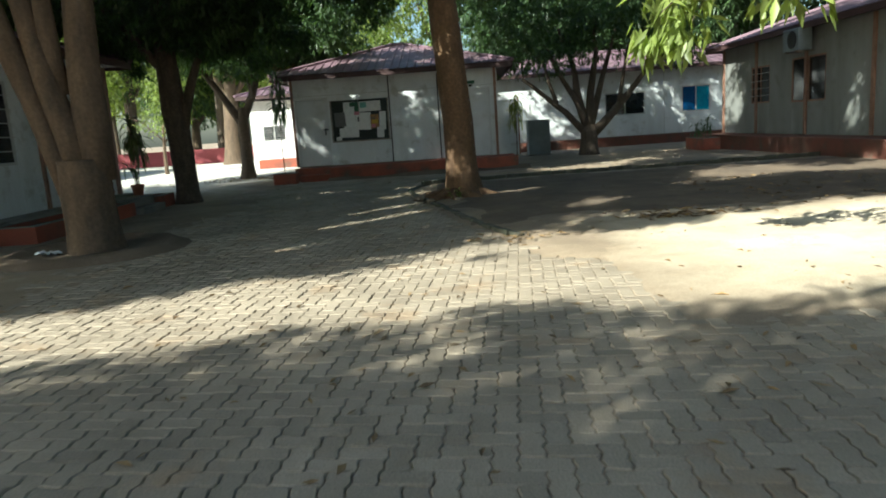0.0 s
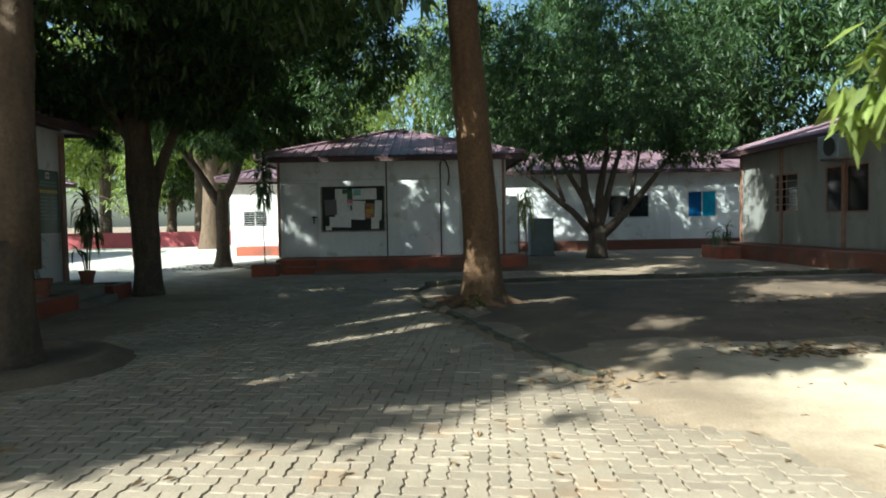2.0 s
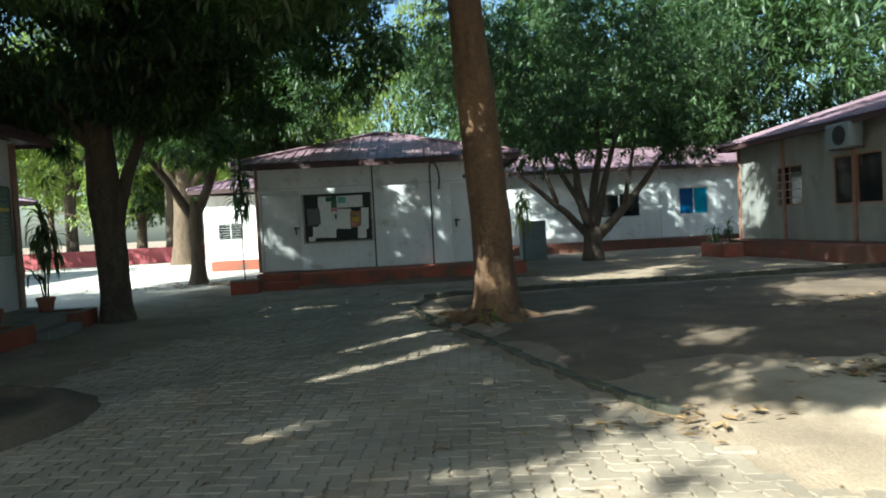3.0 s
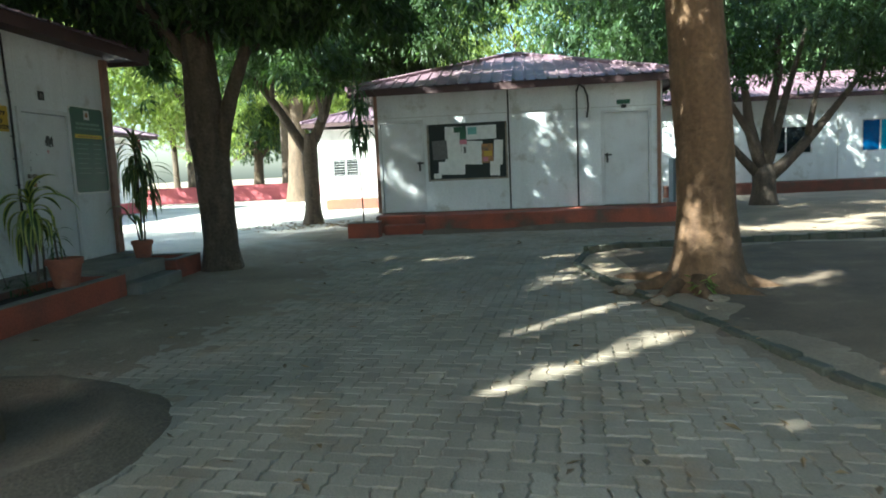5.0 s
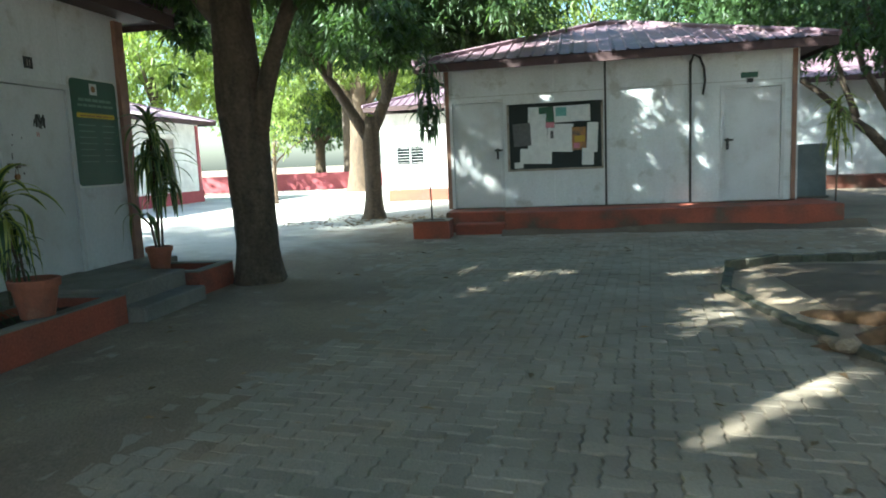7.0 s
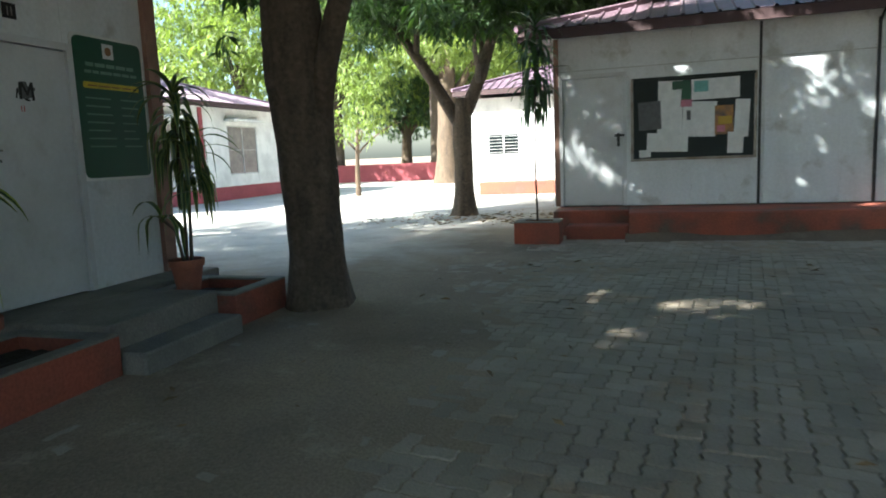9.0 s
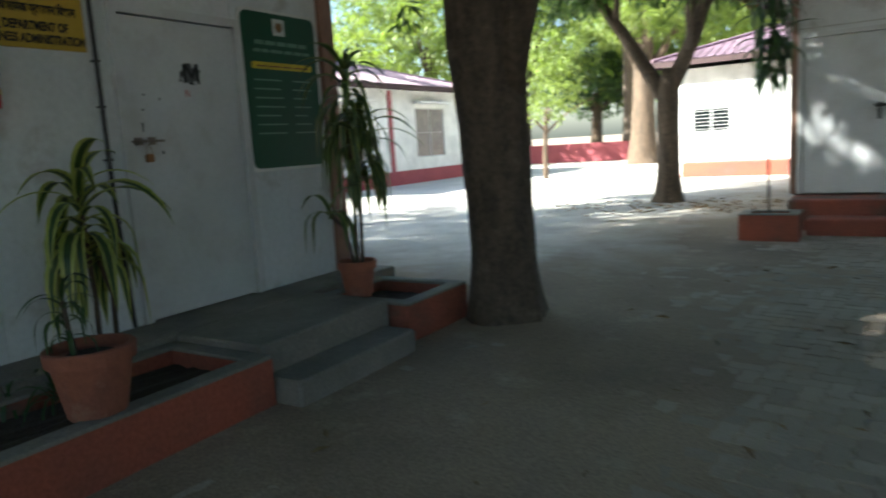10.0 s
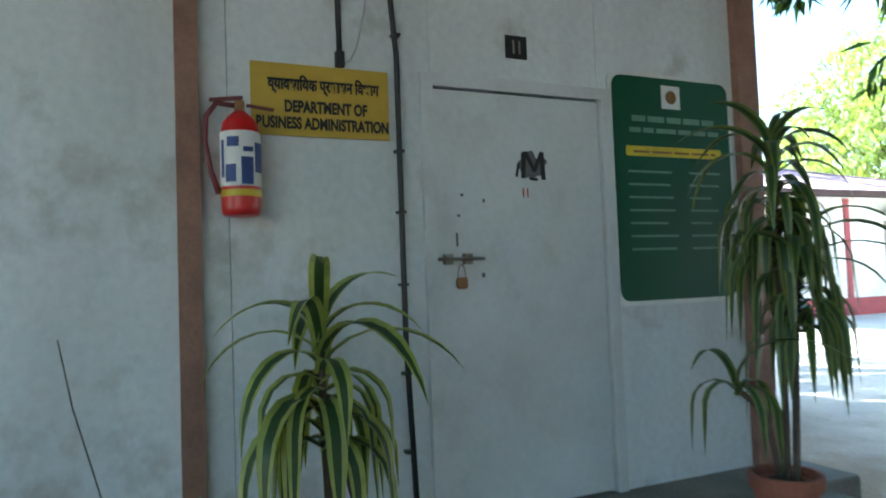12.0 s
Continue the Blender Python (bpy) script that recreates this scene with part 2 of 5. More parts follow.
# ---- mesh helpers ----
class MB:
    """Gathers vertices and faces of one mesh."""

    def __init__(self):
        self.v, self.f = [], []

    def add(self, verts, faces):
        o = len(self.v)
        self.v.extend([tuple(p) for p in verts])
        self.f.extend([tuple(i + o for i in f) for f in faces])
        return self

    def box(self, x0, x1, y0, y1, z0, z1, c=0.0, m=None):
        """A box with chamfered upright edges (c) and top edge."""
        if c <= 0:
            vs = [(x, y, z) for z in (z0, z1) for x, y in ((x0, y0), (x1, y0), (x1, y1), (x0, y1))]
            fs = [(3, 2, 1, 0), (4, 5, 6, 7)] + [(i, (i + 1) % 4, 4 + (i + 1) % 4, 4 + i) for i in range(4)]
        else:
            def ring(d, z):
                return [(x0 + c + d, y0 + d, z), (x1 - c - d, y0 + d, z), (x1 - d, y0 + c + d, z), (x1 - d, y1 - c - d, z),
                        (x1 - c - d, y1 - d, z), (x0 + c + d, y1 - d, z), (x0 + d, y1 - c - d, z), (x0 + d, y0 + c + d, z)]
            vs = ring(0, z0) + ring(0, z1 - c) + ring(c * 0.7, z1)
            fs = [tuple(range(7, -1, -1)), tuple(range(16, 24))]
            for k in (0, 8):
                fs += [(k + i, k + (i + 1) % 8, k + 8 + (i + 1) % 8, k + 8 + i) for i in range(8)]
        if m is not None:
            vs = [m @ Vector(p) for p in vs]
        return self.add(vs, fs)

    def tube(self, pts, radii, sides=10, rough=0.0, cap=True, seed=0.0):
        """A tube along points; rough: uneven radius."""
        pts = [Vector(p) for p in pts]
        rings = []
        side = None
        for i, p in enumerate(pts):
            d = (pts[min(i + 1, len(pts) - 1)] - pts[max(i - 1, 0)]).normalized()
            if side is None:
                side = d.orthogonal().normalized()
            side = (side - d * side.dot(d)).normalized()
            up = d.cross(side)
            ring = []
            for k in range(sides):
                a = 2 * math.pi * k / sides
                w = side * math.cos(a) + up * math.sin(a)
                r = radii[i]
                if rough:
                    r *= 1 + rough * noise.noise(p * 0.9 + w * 0.8 + Vector((seed, 0, 0))) + 0.5 * rough * noise.noise(p * 3.1 + w * 2 + Vector((seed, 5, 0)))
                ring.append(p + w * r)
            rings.append(ring)
        vs = [q for r in rings for q in r]
        fs = []
        for i in range(len(pts) - 1):
            for k in range(sides):
                k2 = (k + 1) % sides
                fs.append((i * sides + k, i * sides + k2, (i + 1) * sides + k2, (i + 1) * sides + k))
        if cap:
            fs.append(tuple(range(sides - 1, -1, -1)))
            fs.append(tuple(range((len(pts) - 1) * sides, len(pts) * sides)))
        return self.add(vs, fs)

    def lathe(self, profile, sides=24, at=(0, 0, 0)):
        """profile: (radius, z) from the bottom up and back inside."""
        vs = [(at[0] + r * math.cos(2 * math.pi * k / sides), at[1] + r * math.sin(2 * math.pi * k / sides), at[2] + z) for r, z in profile for k in range(sides)]
        fs = []
        for i in range(len(profile) - 1):
            for k in range(sides):
                k2 = (k + 1) % sides
                fs.append((i * sides + k, i * sides + k2, (i + 1) * sides + k2, (i + 1) * sides + k))
        fs.append(tuple(range(sides - 1, -1, -1)))
        fs.append(tuple(range((len(profile) - 1) * sides, len(profile) * sides)))
        return self.add(vs, fs)

    def mesh(self, name, mat, smooth=False):
        me = bpy.data.meshes.new(name)
        me.from_pydata(self.v, [], self.f)
        if smooth:
            me.polygons.foreach_set("use_smooth", [True] * len(me.polygons))
        me.materials.append(mat)
        return me


def part(name, mb, mat, parent=None, label="", smooth=False, kind=""):
    """One mesh object, under its thing when parent is given."""
    ob = new(name, mb.mesh(name, mat, smooth))
    ob.parent = parent
    return tagged(ob, label, kind=kind)


def thing(name, at, label, category, group="", rz=0.0, kind=""):
    """An empty at the base of a thing."""
    ob = new(name)
    ob.empty_display_size = 0.1
    ob.matrix_world = pose(*at, 0, 0, rz)
    return tagged(ob, label, category, group, kind)


def wall_boxes(mb, length, height, thick, openings, z0=0.0):
    """A wall along x from 0 to length, its face at y=0 and body behind it, with openings (x0, x1, z0, z1) cut through."""
    xs = sorted({0, length, *[o[0] for o in openings], *[o[1] for o in openings]})
    for a, b in zip(xs, xs[1:]):
        cuts = sorted([(o[2], o[3]) for o in openings if o[0] <= a + 1e-6 and o[1] >= b - 1e-6])
        z = z0
        for lo, hi in cuts:
            if lo > z:
                mb.box(a, b, 0, thick, z, lo)
            z = hi
        if z < height:
            mb.box(a, b, 0, thick, z, height)
    return mb


# ---- ground ----
def axis(lo, hi, step, far):
    """Grid lines: fine from lo to hi, then wider and wider out to far."""
    mid = list(np.arange(lo, hi + 1e-6, step))
    out, d, x = [], step, hi
    while x < far:
        d *= 1.35
        x += d
        out.append(x)
    back, d, x = [], step, lo
    while x > -far:
        d *= 1.35
        x -= d
        back.append(x)
    return np.array(back[::-1] + mid + out)


GARDEN = [(1.25, 7.6), (1.0, 8.5), (0.65, 9.6), (0.4, 10.8), (0.0, 12.7), (-0.45, 14.6), (-0.62, 16.0), (-0.35, 17.1), (0.3, 17.6), (3.0, 17.85), (10.2, 18.3), (10.2, 7.6)]


def kerb_x(y):
    """The paving's edge along the garden."""
    pts = sorted([(p[1], p[0]) for p in GARDEN[:8]])
    return float(np.interp(y, [p[0] for p in pts], [p[1] for p in pts]))


def in_garden(x, y):
    return 7.0 < y < 17.9 and x > kerb_x(y) - 0.02 and not (y > 17.1 and x < -0.35 + (y - 17.1) * 1.3) and y < 17.6 + 0.045 * (x - 0.3) and x < 10.2


def dust(x, y):
    """How deeply dust and soil bury the paving, in metres above the joints."""
    n = noise.noise(Vector((x * 0.55, y * 0.55, 3))) + 0.5 * noise.noise(Vector((x * 1.7, y * 1.7, 9)))
    left = max(0.0, min(1.0, (-3.3 - x) / 1.6)) * max(0.0, min(1.0, (y - 2.0) / 4))
    right = max(0.0, min(1.0, (x - 1.1) / 0.9)) * max(0.0, min(1.0, (y - 3.9) / 1.4))
    far = max(0.0, min(1.0, (y - 15.0) / 4)) * 0.4
    return -0.0145 + 0.013 * n + 0.022 * max(left, right, far)


def ground_height(x, y):
    if in_garden(x, y):
        e = min(1.0, max(0.0, (x - kerb_x(y)) / 1.2))
        return 0.012 + 0.03 * e * (noise.noise(Vector((x * 0.5, y * 0.5, 1))) + 0.6) + 0.012 * noise.noise(Vector((x * 2.3, y * 2.3, 1)))
    if -7.2 < x < 12 and -6 < y < 23:
        return dust(x, y)
    return -0.01 + 0.006 * noise.noise(Vector((x * 0.6, y * 0.6, 3)))


gx, gy = axis(-9.0, 11.0, 0.13, 900), axis(-1.0, 24.0, 0.13, 900)
mb = MB()
nx, ny = len(gx), len(gy)
mb.v = [(float(x), float(y), ground_height(x, y) if -30 < x < 30 and -20 < y < 50 else -0.01) for y in gy for x in gx]
mb.f = [(j * nx + i, j * nx + i + 1, (j + 1) * nx + i + 1, (j + 1) * nx + i) for j in range(ny - 1) for i in range(nx - 1)]
ground = tagged(part("ground", mb, M_dirt, smooth=True), "brown trodden earth ground strewn with dust", "ground", kind="structure")

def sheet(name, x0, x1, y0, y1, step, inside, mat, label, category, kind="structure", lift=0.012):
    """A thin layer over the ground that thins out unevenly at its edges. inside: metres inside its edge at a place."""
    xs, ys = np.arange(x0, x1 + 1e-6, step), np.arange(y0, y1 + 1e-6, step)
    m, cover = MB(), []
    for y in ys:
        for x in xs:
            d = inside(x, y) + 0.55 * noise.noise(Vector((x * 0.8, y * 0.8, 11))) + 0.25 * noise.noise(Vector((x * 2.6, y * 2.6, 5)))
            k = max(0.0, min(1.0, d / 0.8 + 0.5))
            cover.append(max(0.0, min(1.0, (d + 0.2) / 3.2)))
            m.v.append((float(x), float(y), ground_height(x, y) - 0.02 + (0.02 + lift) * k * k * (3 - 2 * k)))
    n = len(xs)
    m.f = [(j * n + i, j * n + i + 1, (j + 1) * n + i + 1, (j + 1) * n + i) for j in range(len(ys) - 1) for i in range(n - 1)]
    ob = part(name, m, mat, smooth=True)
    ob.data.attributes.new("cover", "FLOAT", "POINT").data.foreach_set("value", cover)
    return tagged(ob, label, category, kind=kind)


sheet("pavement", -40, -4.4, 15.5, 60, 0.3, lambda x, y: min(y - (17.6 if x < -6.9 else 18.6), (-5.5 if y < 23.5 else -4.7) - x), M_yard_sunlit, "concrete yard between the buildings, paled for open sun", "pavement", lift=0.016)
# dark sheet over the shaded part of the garden, its shade painted in
sheet("garden_bed", 0.0, 10.1, 8.6, 17.9, 0.14, lambda x, y: min(y - 9.9, x - kerb_x(min(y, 17.0)) - 0.25, 17.5 - y), M_earth_shade, "brown garden earth, darkened where shade falls", "earth")
# pale sheet laid over the sunlit patch, so sunlight is partly painted
sheet("soil", 0.9, 10.0, 3.8, 10.6, 0.14, lambda x, y: 2.2 * min(x - 1.6, 9.9 - y, y - 4.6, 9.4 - x), M_sand_sunlit, "sandy garden soil, paled where the sun falls", "soil", lift=0.008)


# ---- buildings ----
def hip_roof(parent, x0, x1, y0, y1, eave, pitch, over=0.5, rib=0.25):
    """A hipped sheet roof with raised ribs, over walls from x0 to x1 and y0 to y1, with its fascia."""
    X0, X1, Y0, Y1 = x0 - over, x1 + over, y0 - over, y1 + over
    half = min(X1 - X0, Y1 - Y0) / 2
    top = eave + half * math.tan(radians(pitch))
    if X1 - X0 > Y1 - Y0:
        ra, rb = Vector((X0 + half, (Y0 + Y1) / 2, top)), Vector((X1 - half, (Y0 + Y1) / 2, top))
        faces = [((X0, Y0), (X1, Y0), rb, ra), ((X1, Y0), (X1, Y1), rb, rb), ((X1, Y1), (X0, Y1), ra, rb), ((X0, Y1), (X0, Y0), ra, ra)]
    else:
        ra, rb = Vector(((X0 + X1) / 2, Y0 + half, top)), Vector(((X0 + X1) / 2, Y1 - half, top))
        faces = [((X0, Y0), (X1, Y0), ra, ra), ((X1, Y0), (X1, Y1), rb, ra), ((X1, Y1), (X0, Y1), rb, rb), ((X0, Y1), (X0, Y0), ra, rb)]
    roof = MB()
    for a, b, c, d in faces:
        a, b = Vector((*a, eave)), Vector((*b, eave))
        along = (b - a).normalized()
        L = (b - a).length
        inward = Vector((-along.y, along.x, 0))
        n = max(2, int(L / rib))
        s0, s1 = (d - a).dot(along), (c - a).dot(along)
        run = (c - a).dot(inward)
        prof = []
        for k in range(n + 1):
            s = L * k / n
            for ds, dz in ((-0.035, 0), (-0.018, 0.028), (0.018, 0.028), (0.035, 0)):
                if 0 <= s + ds <= L:
                    prof.append((s + ds, dz))
        for (sa, za), (sb, zb) in zip(prof, prof[1:]):
            def reach(s):
                if s < s0:
                    return run * s / s0
                if s > s1:
                    return run * (L - s) / (L - s1)
                return run
            ta, tb = reach(sa), reach(sb)
            slope = (top - eave) / run
            q = [a + along * sa + Vector((0, 0, za)), a + along * sb + Vector((0, 0, zb)),
                 a + along * sb + inward * tb + Vector((0, 0, zb + tb * slope)), a + along * sa + inward * ta + Vector((0, 0, za + ta * slope))]
            roof.add(q, [(0, 1, 2, 3)])
    ob = part("roof", roof, M_roof, parent, "faded maroon corrugated sheet roof")
    fas = MB()
    for a, b in (((X0, Y0), (X1, Y0 + 0.03)), ((X0, Y1 - 0.03), (X1, Y1)), ((X0, Y0 + 0.03), (X0 + 0.03, Y1 - 0.03)), ((X1 - 0.03, Y0 + 0.03), (X1, Y1 - 0.03))):
        fas.box(a[0] + 0.01, b[0] - 0.01, a[1] + 0.01, b[1] - 0.01, eave - 0.17, eave - 0.012)
    part("fascia", fas, M_fascia, ob)
    soffit = MB()
    soffit.box(X0 + 0.05, X1 - 0.05, Y0 + 0.05, Y1 - 0.05, eave - 0.1, eave - 0.05)
    part("soffit", soffit, M_fascia, ob)
    caps = MB()
    corners = [(X0, Y0, ra), (X1, Y0, rb if X1 - X0 > Y1 - Y0 else ra), (X1, Y1, rb), (X0, Y1, ra if X1 - X0 > Y1 - Y0 else rb)]
    for cx, cy, r in corners:
        caps.tube([(cx, cy, eave + 0.03), tuple(r + Vector((0, 0, 0.03)))], [0.06, 0.06], 6)
    caps.tube([tuple(ra + Vector((0, 0, 0.03))), tuple(rb + Vector((0, 0, 0.03)))], [0.07, 0.07], 6)
    part("ridge_cap", caps, M_roof, ob)
    return ob


def face(at, rz):
    """A wall's own axes: x along it, y into the building, z up."""
    return pose(at[0], at[1], 0, 0, 0, rz)


def window(parent, m, x0, x1, z0, z1, mats=None, mullions=(0.5,), bars=0, frame_mat=None, glass=None, depth=0.06):
    """A framed window in the wall whose axes are m; x, z in the wall."""
    f = MB()
    w = 0.05
    for a, b, c, d in ((x0, x1, z0, z0 + w), (x0, x1, z1 - w, z1), (x0, x0 + w, z0 + w, z1 - w), (x1 - w, x1, z0 + w, z1 - w)):
        f.box(a, b, 0.01, depth, c, d, m=m)
    for q in mullions:
        xm = x0 + (x1 - x0) * q
        f.box(xm - 0.025, xm + 0.025, 0.012, depth - 0.005, z0 + w, z1 - w, m=m)
    ob = part("window", f, frame_mat or M_frame, parent)
    cuts = [x0 + w] + [x0 + (x1 - x0) * q for q in mullions] + [x1 - w]
    for i, (a, b) in enumerate(zip(cuts, cuts[1:])):
        g = MB()
        g.box(a, b, 0.035, 0.041, z0 + w, z1 - w, m=m)
        part("pane", g, (glass or [M_glass])[i % len(glass or [M_glass])], ob)
    if bars:
        for k in range(bars):
            z = z0 + (z1 - z0) * (k + 1) / (bars + 1)
            b = MB()
            b.tube([m @ Vector((x0, -0.02, z)), m @ Vector((x1, -0.02, z))], [0.009, 0.009], 6)
            part("bar", b, M_frame, ob)
    return ob


def door(parent, m, x0, x1, z0, z1, label="white painted door", frame_w=0.06):
    """A closed flush door with its frame."""
    f = MB()
    f.box(x0, x0 + frame_w, -0.035, 0.06, z0, z1, 0, m)
    f.box(x1 - frame_w, x1, -0.035, 0.06, z0, z1, 0, m)
    f.box(x0 + frame_w, x1 - frame_w, -0.033, 0.06, z1 - frame_w, z1, 0, m)
    d = MB()
    d.box(x0 + frame_w + 0.009, x1 - frame_w - 0.009, -0.012, 0.03, z0 + 0.012, z1 - frame_w - 0.01, 0, m)
    ob = part("door", d, M_door, parent, label)
    part("door_frame", f, M_door, ob)
    return ob


def building(name, x0, x1, y0, y1, base, top, eave, label, openings=None, rz=0.0, panel=1.15, pitch=17, over=0.5, roof=True, skin=None):
    """A panel-built single-storey hall. openings: per side 's', 'e', 'n', 'w', lists of (x0, x1, z0, z1) along that wall, from its left end as seen from outside."""
    b = thing(name, ((x0 + x1) / 2, (y0 + y1) / 2, 0), label, "building", rz=rz)
    cx, cy = (x0 + x1) / 2, (y0 + y1) / 2
    X, Y = (x1 - x0) / 2, (y1 - y0) / 2
    axes = {"s": face((-X, -Y), 0), "e": face((X, -Y), 90), "n": face((X, Y), 180), "w": face((-X, Y), 270)}
    lens = {"s": 2 * X, "e": 2 * Y, "n": 2 * X, "w": 2 * Y}
    for s in "senw":
        dx = 0.08 if s in "ew" else 0.0
        m = axes[s] @ pose(dx, 0, 0)
        length = lens[s] - 2 * dx
        cuts = [(o[0] - dx, o[1] - dx, o[2], o[3]) for o in (openings or {}).get(s, [])]
        edges = sorted({0.0, length, *[c[0] for c in cuts], *[c[1] for c in cuts]})
        xs = [0.0]
        for a, c in zip(edges, edges[1:]):
            k = max(1, round((c - a) / panel))
            xs += [a + (c - a) * (i + 1) / k for i in range(k)]
        for a, c in zip(xs, xs[1:]):
            z = base
            for lo, hi in sorted([(o[2], o[3]) for o in cuts if o[0] <= a + 1e-6 and o[1] >= c - 1e-6]) + [(top, top)]:
                if lo > z + 0.01:
                    w = MB()
                    w.box(a + 0.0015, c - 0.0015, 0, 0.08, z, lo, 0, m)
                    part("wall_panel", w, skin or M_panel, b)
                z = hi
    inner = MB()
    inner.box(-X + 0.09, X - 0.09, -Y + 0.09, Y - 0.09, base - 0.02, base + 0.02)
    part("floor", inner, M_concrete, b)
    if roof:
        hip_roof(b, -X, X, -Y, Y, eave, pitch, over)
    return b, axes


def joint(parent, m, x, z0, z1, mat=None, w=0.03, d=0.012, name="batten"):
    j = MB()
    j.box(x - w / 2, x + w / 2, -d, 0, z0, z1, 0, m)
    return part(name, j, mat or M_frame, parent)


# the hall by the walk's end
LW = -7.68
left, left_ax = building("office_building", -13.5, LW, 8.5, 16.82, 0.34, 3.4, 3.45, "white panel office hall with brown posts and a locked door", {"e": [(6.19 + 0.06, 7.27 - 0.06, 0.34, 2.38), (3.05, 4.4, 1.25, 2.75)]})
le = left_ax["e"]
window(left, le, 3.05, 4.4, 1.25, 2.75, mullions=(0.5,), bars=5)
left_door = door(left, le, 6.19, 7.27, 0.345, 2.44, "white painted steel door, shut and padlocked")
for yy in (0.0, 2.6, 5.12, 8.21):
    joint(left, le, yy + 0.045, 0.345, 3.3, M_post, 0.09 if yy < 8 else 0.16, 0.05, "post")
pl = MB()
pl.box(-8.2, -7.26, 8.4, 17.0, -0.1, 0.34, 0.012)
pl.box(-7.262, -6.5, 14.62, 15.86, -0.1, 0.338, 0.012)
pl2 = tagged(part("platform", pl, M_concrete), "worn grey concrete platform along the office hall", "platform", kind="structure")
st = MB()
st.box(-6.5, -6.22, 14.62, 15.78, -0.1, 0.16, 0.015)
tagged(part("step", st, M_concrete), "worn concrete step below the platform", "step", kind="structure")

# the small hall with the notice board
mid, mid_ax = building("classroom_building", -4.45, 2.25, 22.75, 29.0, 0.42, 3.25, 3.32, "small white panel hall with a hipped maroon roof", {"s": [(5.32 + 0.06, 6.45 - 0.06, 0.42, 2.54), (0.1 + 0.06, 1.2 - 0.06, 0.42, 2.54)]}, rz=-2, over=0.5)
ms = mid_ax["s"]
door_b = door(mid, ms, 5.32, 6.45, 0.42, 2.6)
door_a = door(mid, ms, 0.1, 1.2, 0.42, 2.6)
joint(mid, ms, 3.2, 0.42, 3.2, M_dark, 0.04)
joint(mid, ms, 4.78, 0.42, 3.1, M_dark, 0.04, 0.04, "pipe")
mp = MB()
mp.box(-3.3, 2.6, 21.62, 23.2, -0.1, 0.40, 0.02)
mp.box(-4.5, -3.302, 22.15, 23.2, -0.1, 0.398, 0.02)
tagged(part("platform", mp, M_red), "red-painted plinth of the small hall", "platform", kind="structure")

bank = MB()
bank_n, bank_m = 70, 7
for q in range(bank_m + 1):
    for k in range(bank_n + 1):
        x, t = -3.35 + 6.3 * k / bank_n, q / bank_m
        high = 0.09 + 0.07 * noise.noise(Vector((x * 0.9, 1, 6))) + 0.06 * max(0.0, 1 - abs(x - 0.2) / 1.6)
        wide = 0.45 + 0.2 * noise.noise(Vector((x * 0.7, 5, 2)))
        bank.v.append((x, 21.66 - wide * t, high * (1 - t) ** 1.6 - 0.03 * t + 0.012 * noise.noise(Vector((x * 5, t * 4, 3)))))
bank.f = [(q * (bank_n + 1) + k, (q + 1) * (bank_n + 1) + k, (q + 1) * (bank_n + 1) + k + 1, q * (bank_n + 1) + k + 1) for q in range(bank_m) for k in range(bank_n)]
tagged(part("soil_bank", bank, M_earth_shade, smooth=True), "low bank of dusty earth along the plinth foot", "earth", kind="structure")
ms_step = MB()
ms_step.box(-4.25, -3.31, 21.7, 22.145, -0.1, 0.2, 0.02)
tagged(part("step", ms_step, M_red), "low red-painted step to the small hall's door", "step", kind="structure")

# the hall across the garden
right, right_ax = building("lecture_building", 11.0, 17.5, 8.0, 26.4, 0.5, 3.55, 3.62, "long shaded panel hall with brown posts", {"w": [(4.98, 6.85, 1.45, 2.75), (2.3, 3.6, 1.5, 2.7)]}, skin=M_panel_shaded)
rw = right_ax["w"]
window(right, rw, 4.98, 6.85, 1.45, 2.75, frame_mat=M_post)
window(right, rw, 2.3, 3.6, 1.5, 2.7, bars=4, frame_mat=M_post)
for xx in (0.08, 2.7, 5.85, 9.0, 12.1):
    joint(right, rw, xx, 0.5, 3.5, M_post, 0.12, 0.05, "post")
rp = MB()
rp.box(10.2, 11.6, 8.0, 26.9, -0.1, 0.48, 0.02)
tagged(part("platform", rp, M_red_dark), "red-painted plinth of the long hall", "platform", kind="structure")

# the hall at the back
back, back_ax = building("back_building", 2.8, 22.0, 33.2, 39.0, 0.42, 3.5, 3.55, "white panel hall behind the bushy tree", {"s": [(9.05, 10.4, 1.38, 2.58), (5.4, 7.3, 1.4, 2.45)]})
bs = back_ax["s"]
window(back, bs, 9.05, 10.4, 1.38, 2.58, glass=[M_blue, M_cyan])
window(back, bs, 5.4, 7.3, 1.4, 2.45)
joint(back, bs, 8.2, 0.42, 3.4)
bp = MB()
bp.box(2.5, 22.2, 32.6, 33.4, -0.1, 0.4, 0.02)
tagged(part("platform", bp, M_red_dark), "red-painted plinth of the back hall", "platform", kind="structure")

# the sunlit house beyond the yard
far, far_ax = building("yard_house", -26, -18.5, 26.0, 38.4, 0.0, 3.5, 3.62, "sunlit white house with a maroon plinth band", {"e": [(8.24, 10.3, 0.97, 2.85), (3.2, 5.2, 0.97, 2.85)]}, over=0.6, skin=M_white)
for a0, a1 in ((8.24, 10.3), (3.2, 5.2)):
    window(far, far_ax["e"], a0, a1, 0.97, 2.85, bars=1, glass=[M_pale_glass])
    aw = MB()
    aw.box(a0 - 0.15, a1 + 0.15, -0.45, 0.0, 3.0, 3.08, 0, far_ax["e"])
    part("window_hood", aw, M_white, far)
